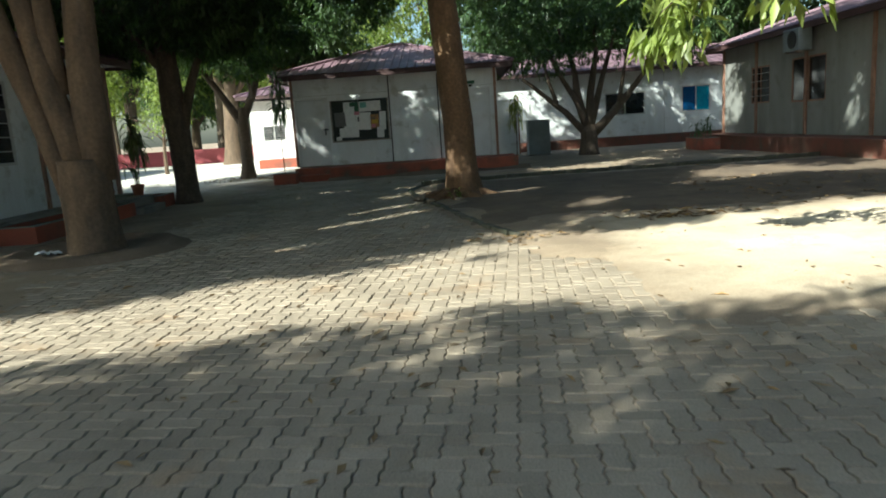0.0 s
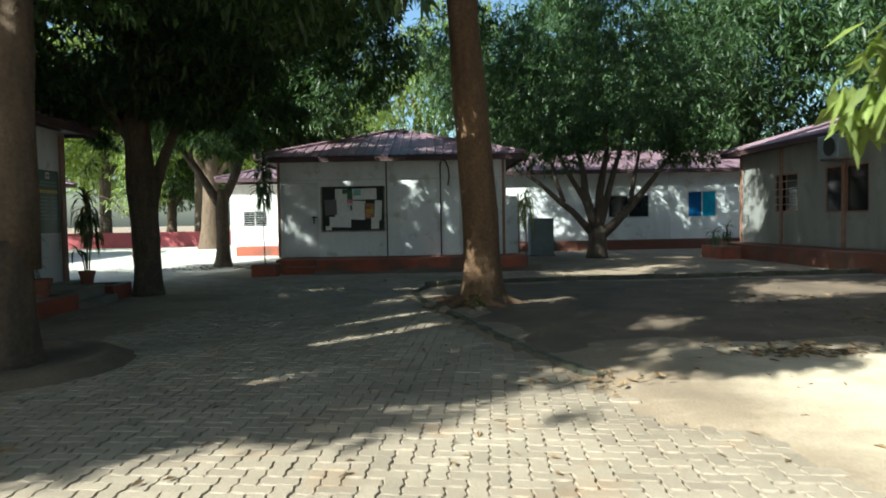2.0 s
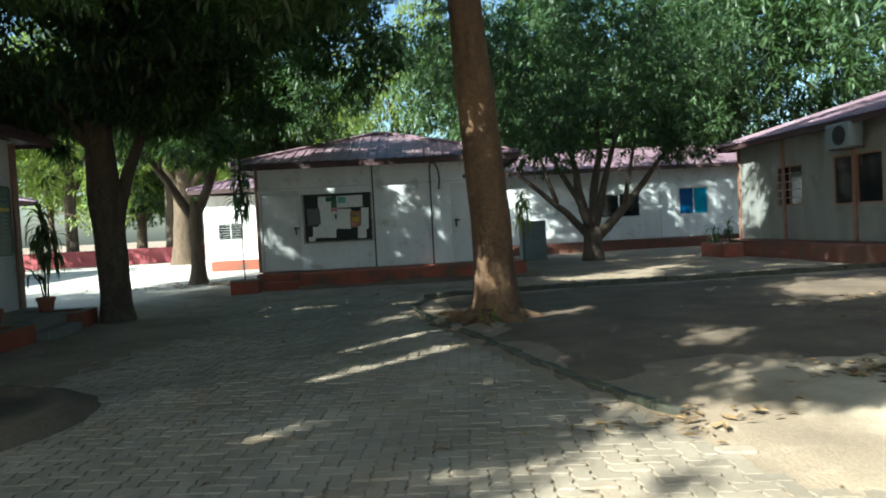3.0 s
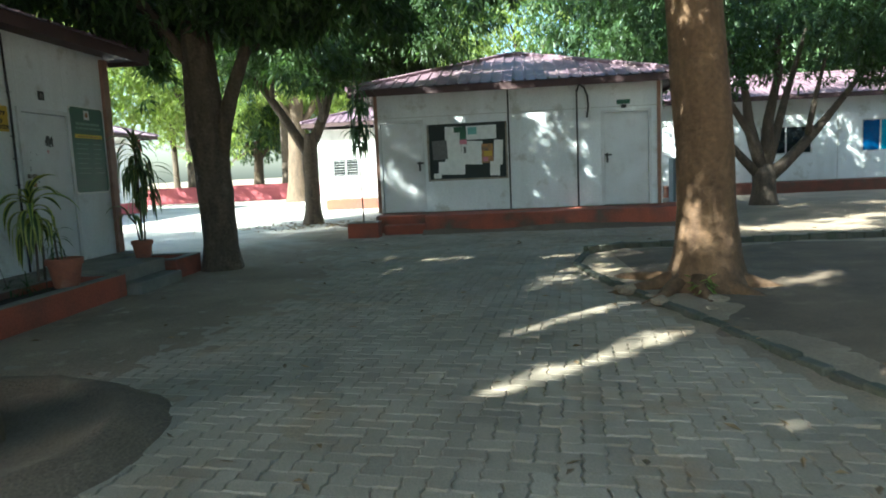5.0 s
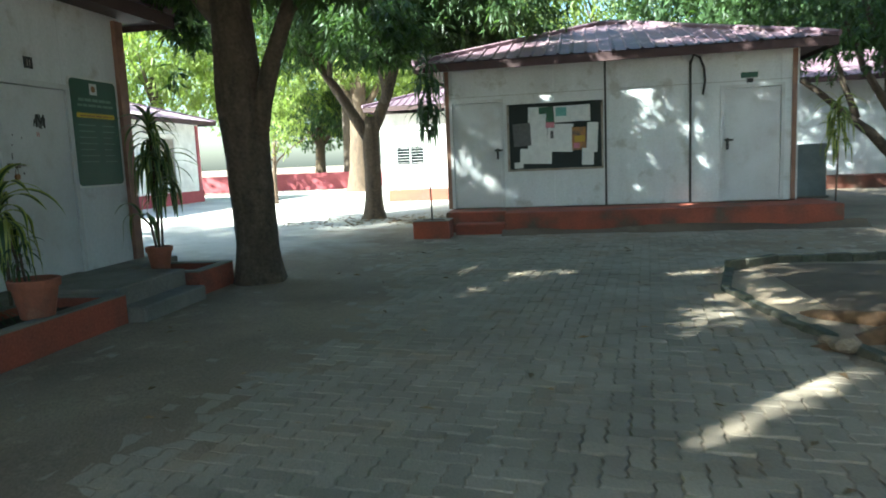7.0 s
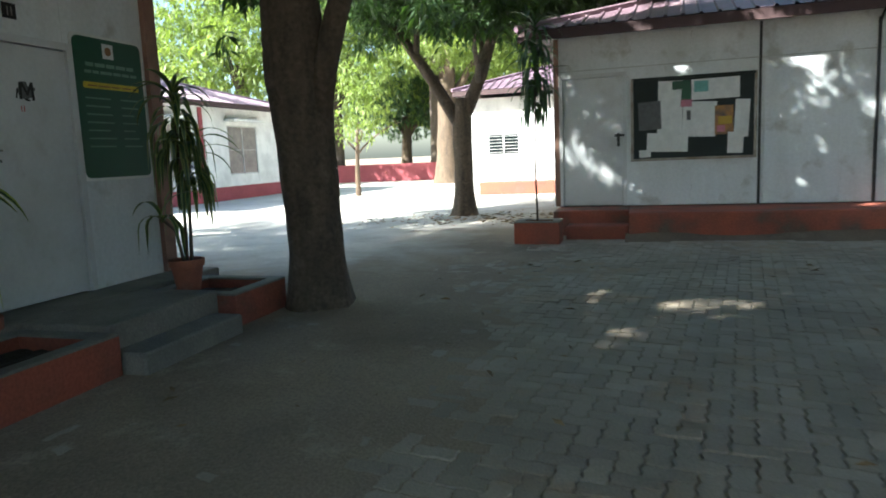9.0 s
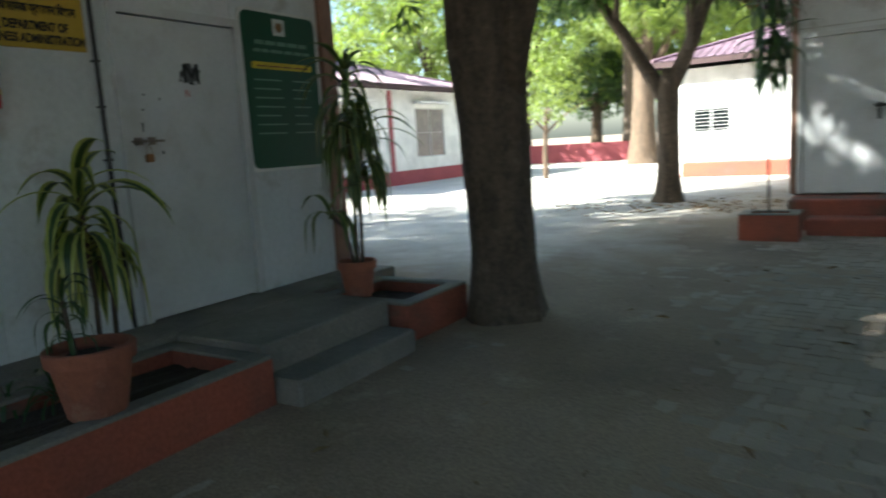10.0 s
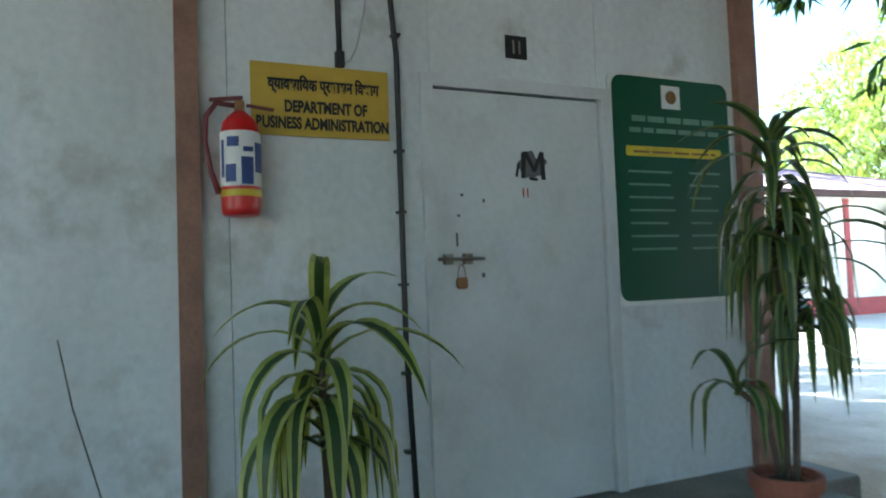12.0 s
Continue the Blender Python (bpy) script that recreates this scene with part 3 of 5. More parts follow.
bd = MB()
bd.box(-0.02, 12.42, -0.05, 0, 0, 0.52, 0, far_ax["e"])
part("plinth_band", bd, M_maroon, far)
for xx in (0.2, 6.6, 12.2):
    joint(far, far_ax["e"], xx, 0.52, 3.45, M_maroon, 0.22, 0.04, "pillar")
# the white house north of the small hall
north, north_ax = building("north_house", -8.8, -2.0, 34.0, 40.0, 0.0, 3.2, 3.45, "sunlit white house with a louvred window", {"s": [(0.55, 1.65, 1.28, 2.02)]}, skin=M_white)
window(north, north_ax["s"], 0.55, 1.65, 1.28, 2.02, bars=6)
npl = MB()
npl.box(-8.4, -3.0, 33.2, 34.0, -0.05, 0.42, 0.02)
tagged(part("platform", npl, M_red), "red-painted plinth of the white house", "platform", kind="structure")
lw = MB()
lw.box(-30, -13.6, 48, 48.2, -0.05, 1.0, 0.02)
tagged(part("boundary_wall", lw, M_maroon), "low faded maroon boundary wall behind the yard", "wall", kind="structure")
lw = MB()
lw.box(-13.4, -6, 50, 50.2, -0.05, 1.0, 0.02)
tagged(part("boundary_wall", lw, M_maroon), "low dark maroon wall under the far trees", "wall", kind="structure")


# ---- trees ----
def leaf_mesh(name, centres, n_leaves, size, seed, droop=0.6, wide=1.0):
    """Leaves in rosettes at the given twig ends: each leaf is a pointed blade folded along its rib."""
    rng = np.random.default_rng(seed)
    C = np.repeat(np.asarray(centres, float), n_leaves, axis=0)
    N = len(C)
    az = rng.uniform(0, 2 * np.pi, N)
    el = rng.normal(-droop, 0.45, N)
    L = size * rng.uniform(0.65, 1.25, N)
    W = L * rng.uniform(0.22, 0.32, N) * wide
    d = np.stack([np.cos(az) * np.cos(el), np.sin(az) * np.cos(el), np.sin(el)], 1)
    s = np.stack([-np.sin(az), np.cos(az), np.zeros(N)], 1)
    tw = rng.uniform(-0.8, 0.8, N)[:, None]
    up = np.cross(s, d)
    s = s * np.cos(tw) + up * np.sin(tw)
    up = np.cross(s, d)
    start = C + d * (L * rng.uniform(0.0, 0.35, N))[:, None] + rng.normal(0, size * 0.22, (N, 3))
    Lc, Wc = L[:, None], W[:, None]
    v = np.stack([start, start + d * Lc * 0.45 + s * Wc * 0.5 + up * Wc * 0.18, start + d * Lc * 0.48 - up * Lc * 0.03,
                  start + d * Lc * 0.45 - s * Wc * 0.5 + up * Wc * 0.18, start + d * Lc - np.array([0, 0, 1]) * Lc * 0.18], 1).reshape(-1, 3)
    base = (np.arange(N) * 5)[:, None]
    f = np.concatenate([base + np.array([[0, 1, 2]]), base + np.array([[0, 2, 3]]), base + np.array([[1, 4, 2]]), base + np.array([[2, 4, 3]])], 0)
    me = bpy.data.meshes.new(name)
    me.vertices.add(len(v))
    me.vertices.foreach_set("co", v.ravel())
    me.loops.add(f.size)
    me.loops.foreach_set("vertex_index", f.ravel().astype(np.int32))
    me.polygons.add(len(f))
    me.polygons.foreach_set("loop_start", np.arange(0, f.size, 3, dtype=np.int32))
    me.update(calc_edges=True)
    return me


def blob_points(blobs, n, seed, hollow=0.55):
    """Twig ends in the outer parts of a set of ellipsoids (x, y, z, rx, ry, rz), broken by gaps."""
    rng = np.random.default_rng(seed)
    vol = np.array([b[3] * b[4] * b[5] for b in blobs]) ** (2 / 3)
    out = []
    tries = 0
    while len(out) < n and tries < n * 12:
        tries += 1
        b = blobs[rng.choice(len(blobs), p=vol / vol.sum())]
        d = rng.normal(size=3)
        d /= np.linalg.norm(d)
        r = hollow + (1 - hollow) * rng.random() ** 0.7
        p = Vector((b[0] + d[0] * r * b[3], b[1] + d[1] * r * b[4], b[2] + d[2] * r * b[5]))
        if n > 60 and noise.noise(p * 0.55 + Vector((seed * 3.7, 0, 0))) + 0.4 * noise.noise(p * 1.6) < -0.12:
            continue
        out.append(tuple(p))
    return out


# gaps cut through the crowns to sun the path: strip of ground lit, half width
GAPS = [((-1.62, 10.72), (-0.1, 12.15), 0.08), ((-1.62, 12.15), (-0.3, 13.4), 0.07), ((1.15, 13.62), (2.35, 14.7), 0.04), ((3.35, 16.25), (3.4, 16.35), 0.0),
        ((-2.05, 8.77), (-1.39, 9.29), 0.05), ((-1.2, 9.0), (-1.0, 9.2), 0.04), ((-0.3, 9.8), (0.0, 10.03), 0.06), ((0.75, 10.6), (1.0, 10.75), 0.05), ((-0.9, 16.95), (-0.6, 17.2), 0.05)]
# and those that dapple the small hall's front: metres along the wall, height, half width
for u, z, half in ((1.78, 2.9, 0.06), (1.92, 2.68, 0.07), (2.05, 2.5, 0.04), (3.68, 2.75, 0.08), (3.5, 2.75, 0.03), (3.57, 1.87, 0.02), (4.62, 1.85, 0.04), (4.85, 1.72, 0.07), (4.05, 1.28, 0.07), (5.0, 1.2, 0.08), (3.63, 0.87, 0.07), (5.0, 0.7, 0.05), (0.3, 1.5, 0.16), (0.45, 1.06, 0.2), (0.15, 1.25, 0.14), (1.0, 0.85, 0.08), (1.5, 0.7, 0.09), (4.9, 0.25, 0.12)):
    spot = (-4.45 + u + 1.046 * z, 22.85 - 0.035 * u + 0.894 * z)
    GAPS.append((spot, (spot[0] + 0.05, spot[1] + 0.12), half))


def in_gap(p):
    g = Vector((p.x + p.z * 1.376 * 0.76, p.y + p.z * 1.376 * 0.65))
    for a, b, half in GAPS:
        a, d = Vector(a), Vector(b) - Vector(a)
        k = max(0.0, min(1.0, (g - a).dot(d) / d.dot(d)))
        if (g - a - d * k).length < half + 0.1:
            return True
    return False


def crown(parent, blobs, n, size, seed, mat, leaves=9, hollow=0.55, droop=0.6, wide=1.0):
    base = Vector(parent.location)
    me = leaf_mesh("crown", [p for p in blob_points(blobs, n, seed, hollow) if n < 300 or not in_gap(base + Vector(p))], leaves, size, seed, droop, wide)
    me.materials.append(mat)
    ob = new("crown", me)
    ob.parent = parent
    return ob


def limb(a, b, r0, r1, bend, seed, n=7):
    """Points and radii of a crooked limb from a to b."""
    a, b = Vector(a), Vector(b)
    pts, rad = [], []
    for i in range(n):
        t = i / (n - 1)
        p = a.lerp(b, t)
        off = Vector((noise.noise(Vector((seed, t * 2.3, 0))), noise.noise(Vector((seed, t * 2.3, 7))), noise.noise(Vector((seed, t * 2.3, 13))) * 0.5))
        pts.append(p + off * bend * math.sin(math.pi * min(1, t * 1.1)) + Vector((0, 0, bend * 0.5 * math.sin(math.pi * t))))
        rad.append(r0 + (r1 - r0) * t ** 0.8)
    return pts, rad


def trunk_mesh(profile, sides=22, roots=0.0, lobes=5, seed=1.0, rough=0.12):
    """A trunk through (x, y, z, r), its foot spread into lobes."""
    mb = MB()
    P = [np.array(p, float) for p in profile]
    zs = [p[2] for p in P]
    lev = np.concatenate([np.linspace(zs[0], zs[0] + 1.0, 9)[:-1], np.linspace(zs[0] + 1.0, zs[-1], 14)])
    vs = []
    for z in lev:
        x, y, r = [float(np.interp(z, zs, [p[k] for p in P])) for k in (0, 1, 3)]
        foot = roots * math.exp(-(z - zs[0]) / 0.28)
        for k in range(sides):
            a = 2 * math.pi * k / sides
            rr = r * (1 + foot * (0.6 + 0.7 * max(0, math.sin(lobes * a + seed)) + 0.3 * math.sin(2 * a + seed * 2)))
            rr *= 1 + rough * noise.noise(Vector((math.cos(a) * 1.2 + seed, math.sin(a) * 1.2, z * 0.8))) + 0.5 * rough * noise.noise(Vector((math.cos(a) * 4, math.sin(a) * 4 + seed, z * 2.2)))
            vs.append((x + rr * math.cos(a), y + rr * math.sin(a), z))
    fs = []
    for i in range(len(lev) - 1):
        for k in range(sides):
            k2 = (k + 1) % sides
            fs.append((i * sides + k, i * sides + k2, (i + 1) * sides + k2, (i + 1) * sides + k))
    fs.append(tuple(range((len(lev) - 1) * sides, len(lev) * sides)))
    mb.add(vs, fs)
    return mb


def tree(label, at, profile, limbs, blobs, n, size, seed, bark, leaf, roots=0.4, leaves=9, name="tree", group="", hollow=0.55, droop=0.6, lobes=5):
    t = thing(name, (at[0], at[1], 0), label, "tree", group)
    part("trunk", trunk_mesh(profile, roots=roots, seed=seed, lobes=lobes), bark, t, smooth=True)
    for i, (a, b, r0, r1, bend) in enumerate(limbs):
        m = MB()
        pts, rad = limb(a, b, r0, r1, bend, seed * 3 + i)
        m.tube(pts, rad, 10, 0.12, seed=seed)
        part("limb", m, bark, t, smooth=True)
    if n:
        crown(t, blobs, n, size, seed, leaf, leaves, hollow, droop)
    return t


# the tall tree at the garden's edge
tree("tall ruddy tree trunk with spreading roots at the paving edge", (0.5, 13.85), [(0, 0, -0.1, 0.31), (0, 0, 0.5, 0.31), (0.0, 0, 1.5, 0.29), (-0.12, 0, 3.0, 0.275), (-0.32, 0, 6.0, 0.24), (-0.4, 0.1, 9.0, 0.18)],
     [((-0.3, 0, 6.4), (1.8, 1.0, 9.5), 0.13, 0.04, 0.4), ((-0.3, 0, 7.0), (-2.2, -1, 10), 0.13, 0.04, 0.4)],
     # outlying crown masses, out of view, are added to shade garden and halls
     [(-0.3, 0, 10.3, 3.8, 3.8, 2.2), (3.0, 1.5, 9.2, 3.0, 3.4, 1.6), (4.6, 4.2, 8.3, 2.2, 3.0, 1.5), (4.2, -2.2, 8.5, 2.2, 2.6, 1.4), (4.4, 0.8, 8.0, 1.8, 2.4, 1.2), (0.6, 7.4, 9.0, 3.0, 2.4, 1.2), (-2.2, 6.6, 9.2, 2.4, 2.4, 1.1), (-2.0, 1.0, 8.8, 3.0, 3.2, 1.1), (0.8, 8.5, 10.8, 3.6, 3.2, 1.2), (5.0, 2.0, 9.8, 3.0, 4.0, 1.0), (5.5, -3.0, 9.4, 2.6, 2.6, 1.0)], 12000, 0.22, 2, M_bark_red, M_leaf, roots=0.9)
# the tree beside the platform
tree("dark forked tree beside the platform planter", (-6.05, 16.85), [(0, 0, -0.1, 0.30), (0.0, 0, 0.5, 0.265), (-0.05, 0, 1.6, 0.27), (-0.1, 0, 2.2, 0.30), (-0.12, 0, 3.2, 0.25), (-0.15, 0, 5.0, 0.16)],
     [((0.08, 0, 1.75), (0.95, 0.1, 4.4), 0.14, 0.07, 0.18), ((-0.1, 0, 3.0), (-1.8, -0.6, 5.2), 0.12, 0.05, 0.3), ((-0.1, 0, 3.4), (0.4, 1.5, 6.0), 0.13, 0.05, 0.3), ((0.6, 0.05, 3.3), (1.7, 0.6, 3.9), 0.05, 0.02, 0.1)],
     # the high masses are unseen, added to shade the small hall's front
     [(-0.6, 0.0, 5.4, 3.2, 3.2, 1.9), (1.7, 0.2, 5.0, 2.6, 2.8, 1.5), (-2.6, -1.0, 5.4, 2.2, 2.4, 1.5), (0.2, 0.0, 7.4, 3.4, 3.4, 1.8), (3.6, 2.8, 7.7, 3.0, 2.6, 1.2), (-0.8, -3.2, 7.2, 2.6, 1.8, 1.2), (2.9, 0.3, 4.3, 1.5, 1.5, 0.9), (1.3, -0.3, 4.15, 1.5, 1.4, 0.8), (4.0, 1.0, 5.1, 1.6, 1.6, 1.1), (-1.5, 0.5, 4.3, 1.4, 1.4, 0.8), (-2.6, -0.5, 8.9, 3.6, 2.2, 1.3), (-1.85, 1.15, 3.25, 0.8, 0.5, 0.55), (-2.2, 1.3, 4.2, 1.0, 0.7, 0.6)], 12200, 0.2, 3, M_bark, M_leaf, roots=0.25)
# the forked tree at the edge of the sunny yard
forked = tree("forked tree at the edge of the sunny yard", (-7.0, 26.0), [(0, 0, -0.1, 0.24), (0, 0, 0.6, 0.205), (0, 0, 1.9, 0.22), (0.05, 0, 2.6, 0.17)],
     [((0, 0, 2.0), (-1.7, 0, 4.6), 0.17, 0.08, 0.12), ((0, 0, 2.1), (1.35, 0, 5.0), 0.17, 0.08, 0.12), ((0.5, 0, 3.2), (0.3, 1, 5.6), 0.1, 0.05, 0.15), ((-1.0, 0, 3.6), (-0.6, -0.8, 5.2), 0.08, 0.04, 0.1), ((1.35, 0, 5.0), (4.6, -0.6, 10.0), 0.08, 0.03, 0.4), ((0.4, 0, 2.9), (1.2, -3.9, 4.3), 0.07, 0.02, 0.3)],
     # the mass at 10.3 m and its limb are added, shading the back hall
     [(0.2, 0, 6.0, 4.2, 4.0, 2.2), (3.2, -1.2, 5.4, 2.6, 2.4, 1.4), (-2.6, 0.3, 5.4, 2.2, 2.4, 1.6), (1.6, 0.4, 8.0, 3.4, 3.4, 1.8), (1.8, -1.0, 4.7, 2.2, 1.8, 0.8), (-0.8, -0.6, 5.0, 2.2, 2.0, 0.8), (5.5, -0.8, 10.3, 3.4, 2.6, 1.2), (1.3, -4.1, 3.95, 1.0, 0.8, 0.7), (1.0, -2.6, 4.6, 1.2, 1.2, 0.8)], 7600, 0.22, 4, M_bark, M_leaf, roots=0.5)
crown(forked, [(2.0, -0.2, 3.75, 0.9, 0.7, 0.35), (1.3, -0.1, 3.9, 0.6, 0.6, 0.3)], 90, 0.2, 44, M_dry_leaf)
# the bushy many-stemmed tree
tree("bushy tree with many stems from one foot", (6.0, 26.9), [(0, 0, -0.1, 0.38), (0, 0, 0.5, 0.33), (0, 0, 0.9, 0.32), (0, 0, 1.15, 0.2)],
     [((-0.1, 0, 0.8), (-2.5, 0, 3.0), 0.16, 0.06, 0.25), ((0, 0, 0.9), (-1.0, 0.3, 4.8), 0.2, 0.06, 0.25), ((0, 0, 0.9), (0.3, -0.2, 5.0), 0.2, 0.06, 0.25), ((0.1, 0, 0.8), (2.5, 0, 3.4), 0.22, 0.07, -0.35), ((0, 0, 0.9), (1.3, 0.4, 5.0), 0.17, 0.05, 0.2), ((0, 0, 0.9), (-1.7, -0.5, 4.2), 0.15, 0.05, 0.25),
      ((1.2, 0, 1.9), (1.5, -0.3, 4.0), 0.1, 0.04, 0.2), ((1.9, 0, 2.6), (3.2, 0.2, 4.0), 0.08, 0.03, 0.2), ((-1.2, 0, 2.0), (-1.9, 0.4, 4.2), 0.09, 0.04, 0.2)],
     # last mass: out of view, added for shade on the back hall
     [(-0.2, 0, 6.2, 4.2, 3.4, 2.8), (1.8, 0, 4.5, 2.8, 2.6, 1.3), (-2.2, 0, 4.3, 2.6, 2.4, 1.5), (0.5, 0, 8.6, 3.2, 3.2, 2.0), (3.4, 0, 4.3, 2.0, 2.0, 1.1), (-4.4, 1.0, 7.6, 2.8, 2.8, 1.8), (4.0, 0.5, 7.0, 2.2, 2.4, 1.6), (-2.5, -2.5, 10.6, 3.0, 2.4, 1.1)], 4500, 0.22, 5, M_bark, M_leaf, roots=0.2, hollow=0.35)
# the big tree by the office hall
tree("large pale-barked tree with several limbs by the wall", (-4.87, 9.7), [(0, 0, -0.1, 0.37), (0, 0, 0.5, 0.34), (0, 0, 1.0, 0.34), (-0.05, 0, 1.3, 0.3)],
     [((-0.18, 0, 0.75), (-1.35, 0, 4.8), 0.2, 0.14, 0.12), ((-0.02, 0, 1.0), (-0.95, 0.1, 5.0), 0.2, 0.13, 0.12), ((0.12, 0.1, 1.0), (0.15, 0.3, 5.4), 0.27, 0.15, 0.08), ((-0.2, 0.1, 2.2), (-0.3, -0.1, 4.9), 0.14, 0.1, 0.08), ((0.15, 0.3, 4.4), (2.4, 1.0, 5.6), 0.12, 0.05, 0.2)],
     # last two masses are added to shade the tall trunk and the forecourt
     [(-0.6, -0.3, 7.2, 3.8, 3.2, 1.8), (2.0, 1.3, 6.3, 2.7, 2.6, 1.6), (2.9, 2.2, 5.2, 1.7, 2.0, 1.2), (0.2, 2.8, 5.8, 2.8, 2.0, 1.4), (1.5, -0.1, 5.5, 1.3, 1.3, 1.1), (-1.2, 4.0, 6.2, 2.2, 2.0, 0.9)], 5800, 0.19, 6, M_bark_pale, M_leaf, roots=0.1)
# the hollowed bed of dark soil round its foot, with a low rim
bed = MB()
ring_r = [0.0, 0.5, 0.85, 1.02, 1.12, 1.2, 1.3, 1.42, 1.6]
ring_z = [0.03, 0.03, 0.035, 0.06, 0.1, 0.1, 0.07, 0.02, -0.05]
for q, (rad, h) in enumerate(zip(ring_r, ring_z)):
    for k in range(48):
        a = 2 * math.pi * k / 48
        e = 1 + 0.07 * noise.noise(Vector((math.cos(a) * 1.3, math.sin(a) * 1.3, 8)))
        bed.v.append((rad * e * math.cos(a), rad * e * math.sin(a), h + 0.025 * noise.noise(Vector((rad * math.cos(a) * 3.1, rad * math.sin(a) * 3.1, q)))))
bed.f = [(q * 48 + k, q * 48 + (k + 1) % 48, (q + 1) * 48 + (k + 1) % 48, (q + 1) * 48 + k) for q in range(8) for k in range(48)]
bed_ob = tagged(part("tree_bed", bed, M_earth_shade, smooth=True), "low rimmed bed of dark earth round the big tree", "earth", kind="structure")
bed_ob.matrix_world = pose(-4.92, 9.72, 0) @ Matrix.Diagonal((0.9, 0.9, 1, 1))
# the mango tree whose low branch hangs over the garden
tree("leafy tree with a low branch over the garden", (7.2, 4.4), [(0, 0, -0.1, 0.3), (0, 0, 1.0, 0.24), (0, 0, 3.0, 0.2)],
     [((0, 0, 2.6), (-2.6, 1.2, 3.6), 0.11, 0.05, 0.2), ((0, 0, 2.8), (1.5, -0.8, 4.8), 0.12, 0.05, 0.2), ((0, 0, 2.8), (-0.4, 1.8, 4.8), 0.1, 0.04, 0.2), ((-2.6, 1.2, 3.6), (-4.6, 1.75, 2.65), 0.045, 0.012, 0.15)],
     [(-1.6, 1.4, 4.5, 2.3, 2.0, 1.0), (0.8, -0.4, 5.2, 2.4, 2.2, 1.4), (-0.2, 2.6, 4.7, 2.0, 1.5, 1.0), (-2.5, 2.3, 3.55, 1.2, 1.0, 0.55), (-1.0, 3.1, 3.5, 1.2, 1.0, 0.6)], 1900, 0.19, 7, M_bark, M_leaf, roots=0.3)
spray = thing("branch", (2.33, 6.2, 2.55), "low leafy branch with bright green drooping leaves", "branch")
crown(spray, [(0.15, 0.05, -0.12, 0.62, 0.4, 0.3), (-0.35, 0.1, -0.42, 0.2, 0.2, 0.16), (-0.05, 0.1, -0.42, 0.3, 0.2, 0.2), (0.75, -0.3, 0.1, 0.6, 0.45, 0.42)], 60, 0.2, 8, M_leaf_light, 7, 0.2, 0.9, 1.35)
tw = MB()
tw.tube([(1.3, -0.4, 0.9), (0.6, -0.1, 0.35), (0.1, 0.05, 0.05), (-0.35, 0.1, -0.35)], [0.018, 0.013, 0.009, 0.004], 6)
tw.tube([(0.3, 0, 0.15), (0.2, 0.2, -0.1), (0.0, 0.15, -0.4)], [0.008, 0.006, 0.003], 5)
part("twig", tw, M_bark, spray)
hang = thing("branch", (-0.67, 7.75, 3.1), "thin drooping twig with a few large leaves", "branch")
crown(hang, [(0.0, 0, -0.12, 0.1, 0.1, 0.14), (0.02, 0.1, 0.3, 0.22, 0.22, 0.24)], 7, 0.22, 9, M_leaf, 5, 0.1, 1.1)
tw = MB()
tw.tube([(-0.9, 1.0, 1.6), (-0.3, 0.3, 0.9), (0.0, 0.0, 0.3), (0.0, 0, -0.1)], [0.016, 0.012, 0.007, 0.003], 6)
part("twig", tw, M_bark, hang)

# unseen trees added behind and beside the walk to shade it
tree("unseen broad tree added to shade the path", (-9.3, 2.8), [(0, 0, -0.1, 0.42), (0, 0, 1.0, 0.34), (0, 0, 4.0, 0.28)],
     [((0, 0, 3.5), (2.2, 1.2, 6.4), 0.16, 0.06, 0.3), ((0, 0, 3.6), (-1.8, -1.0, 6.6), 0.14, 0.05, 0.3), ((2.2, 1.2, 6.4), (6.5, 1.2, 8.0), 0.1, 0.04, 0.3)],
     [(0.5, 0.85, 7.1, 3.2, 2.5, 1.3), (2.4, 1.3, 6.8, 2.2, 1.9, 1.0), (-1.8, -0.2, 7.0, 2.0, 2.2, 1.2), (4.6, 2.3, 8.2, 3.2, 2.2, 1.1), (7.3, 1.5, 8.6, 2.4, 2.0, 1.0), (5.2, 0.6, 8.0, 1.6, 1.1, 0.8), (-1.4, 2.7, 7.8, 2.4, 1.6, 1.0), (1.3, 3.1, 7.6, 2.2, 1.3, 0.9), (-2.3, -2.6, 7.8, 1.4, 1.0, 0.7), (-1.6, -0.9, 7.9, 2.2, 1.4, 0.7), (-2.0, -2.0, 7.2, 1.6, 1.0, 0.6), (3.7, -0.9, 8.0, 1.1, 0.55, 0.4), (-2.4, 1.3, 7.2, 1.8, 1.5, 0.7), (0.0, -2.2, 8.0, 1.9, 0.6, 0.5)], 13200, 0.21, 10, M_bark, M_leaf, hollow=0.1)
tree("unseen broad tree added to shade the path's start", (-7.4, -3.6), [(0, 0, -0.1, 0.35), (0, 0, 1.0, 0.28), (0, 0, 4.0, 0.24)],
     [((0, 0, 3.5), (2.2, 1.2, 6.4), 0.14, 0.05, 0.3), ((0, 0, 3.6), (-1.8, -1.0, 6.6), 0.14, 0.05, 0.3)],
     [(0.0, -0.5, 7.0, 3.4, 2.7, 1.6), (3.6, 0.1, 7.2, 2.6, 2.2, 1.3), (-2.6, -0.5, 7.0, 2.4, 2.4, 1.4), (6.0, -1.0, 7.4, 2.4, 2.2, 1.2), (-0.2, 2.0, 7.0, 1.6, 0.7, 0.6)], 7300, 0.2, 11, M_bark, M_leaf, hollow=0.1)

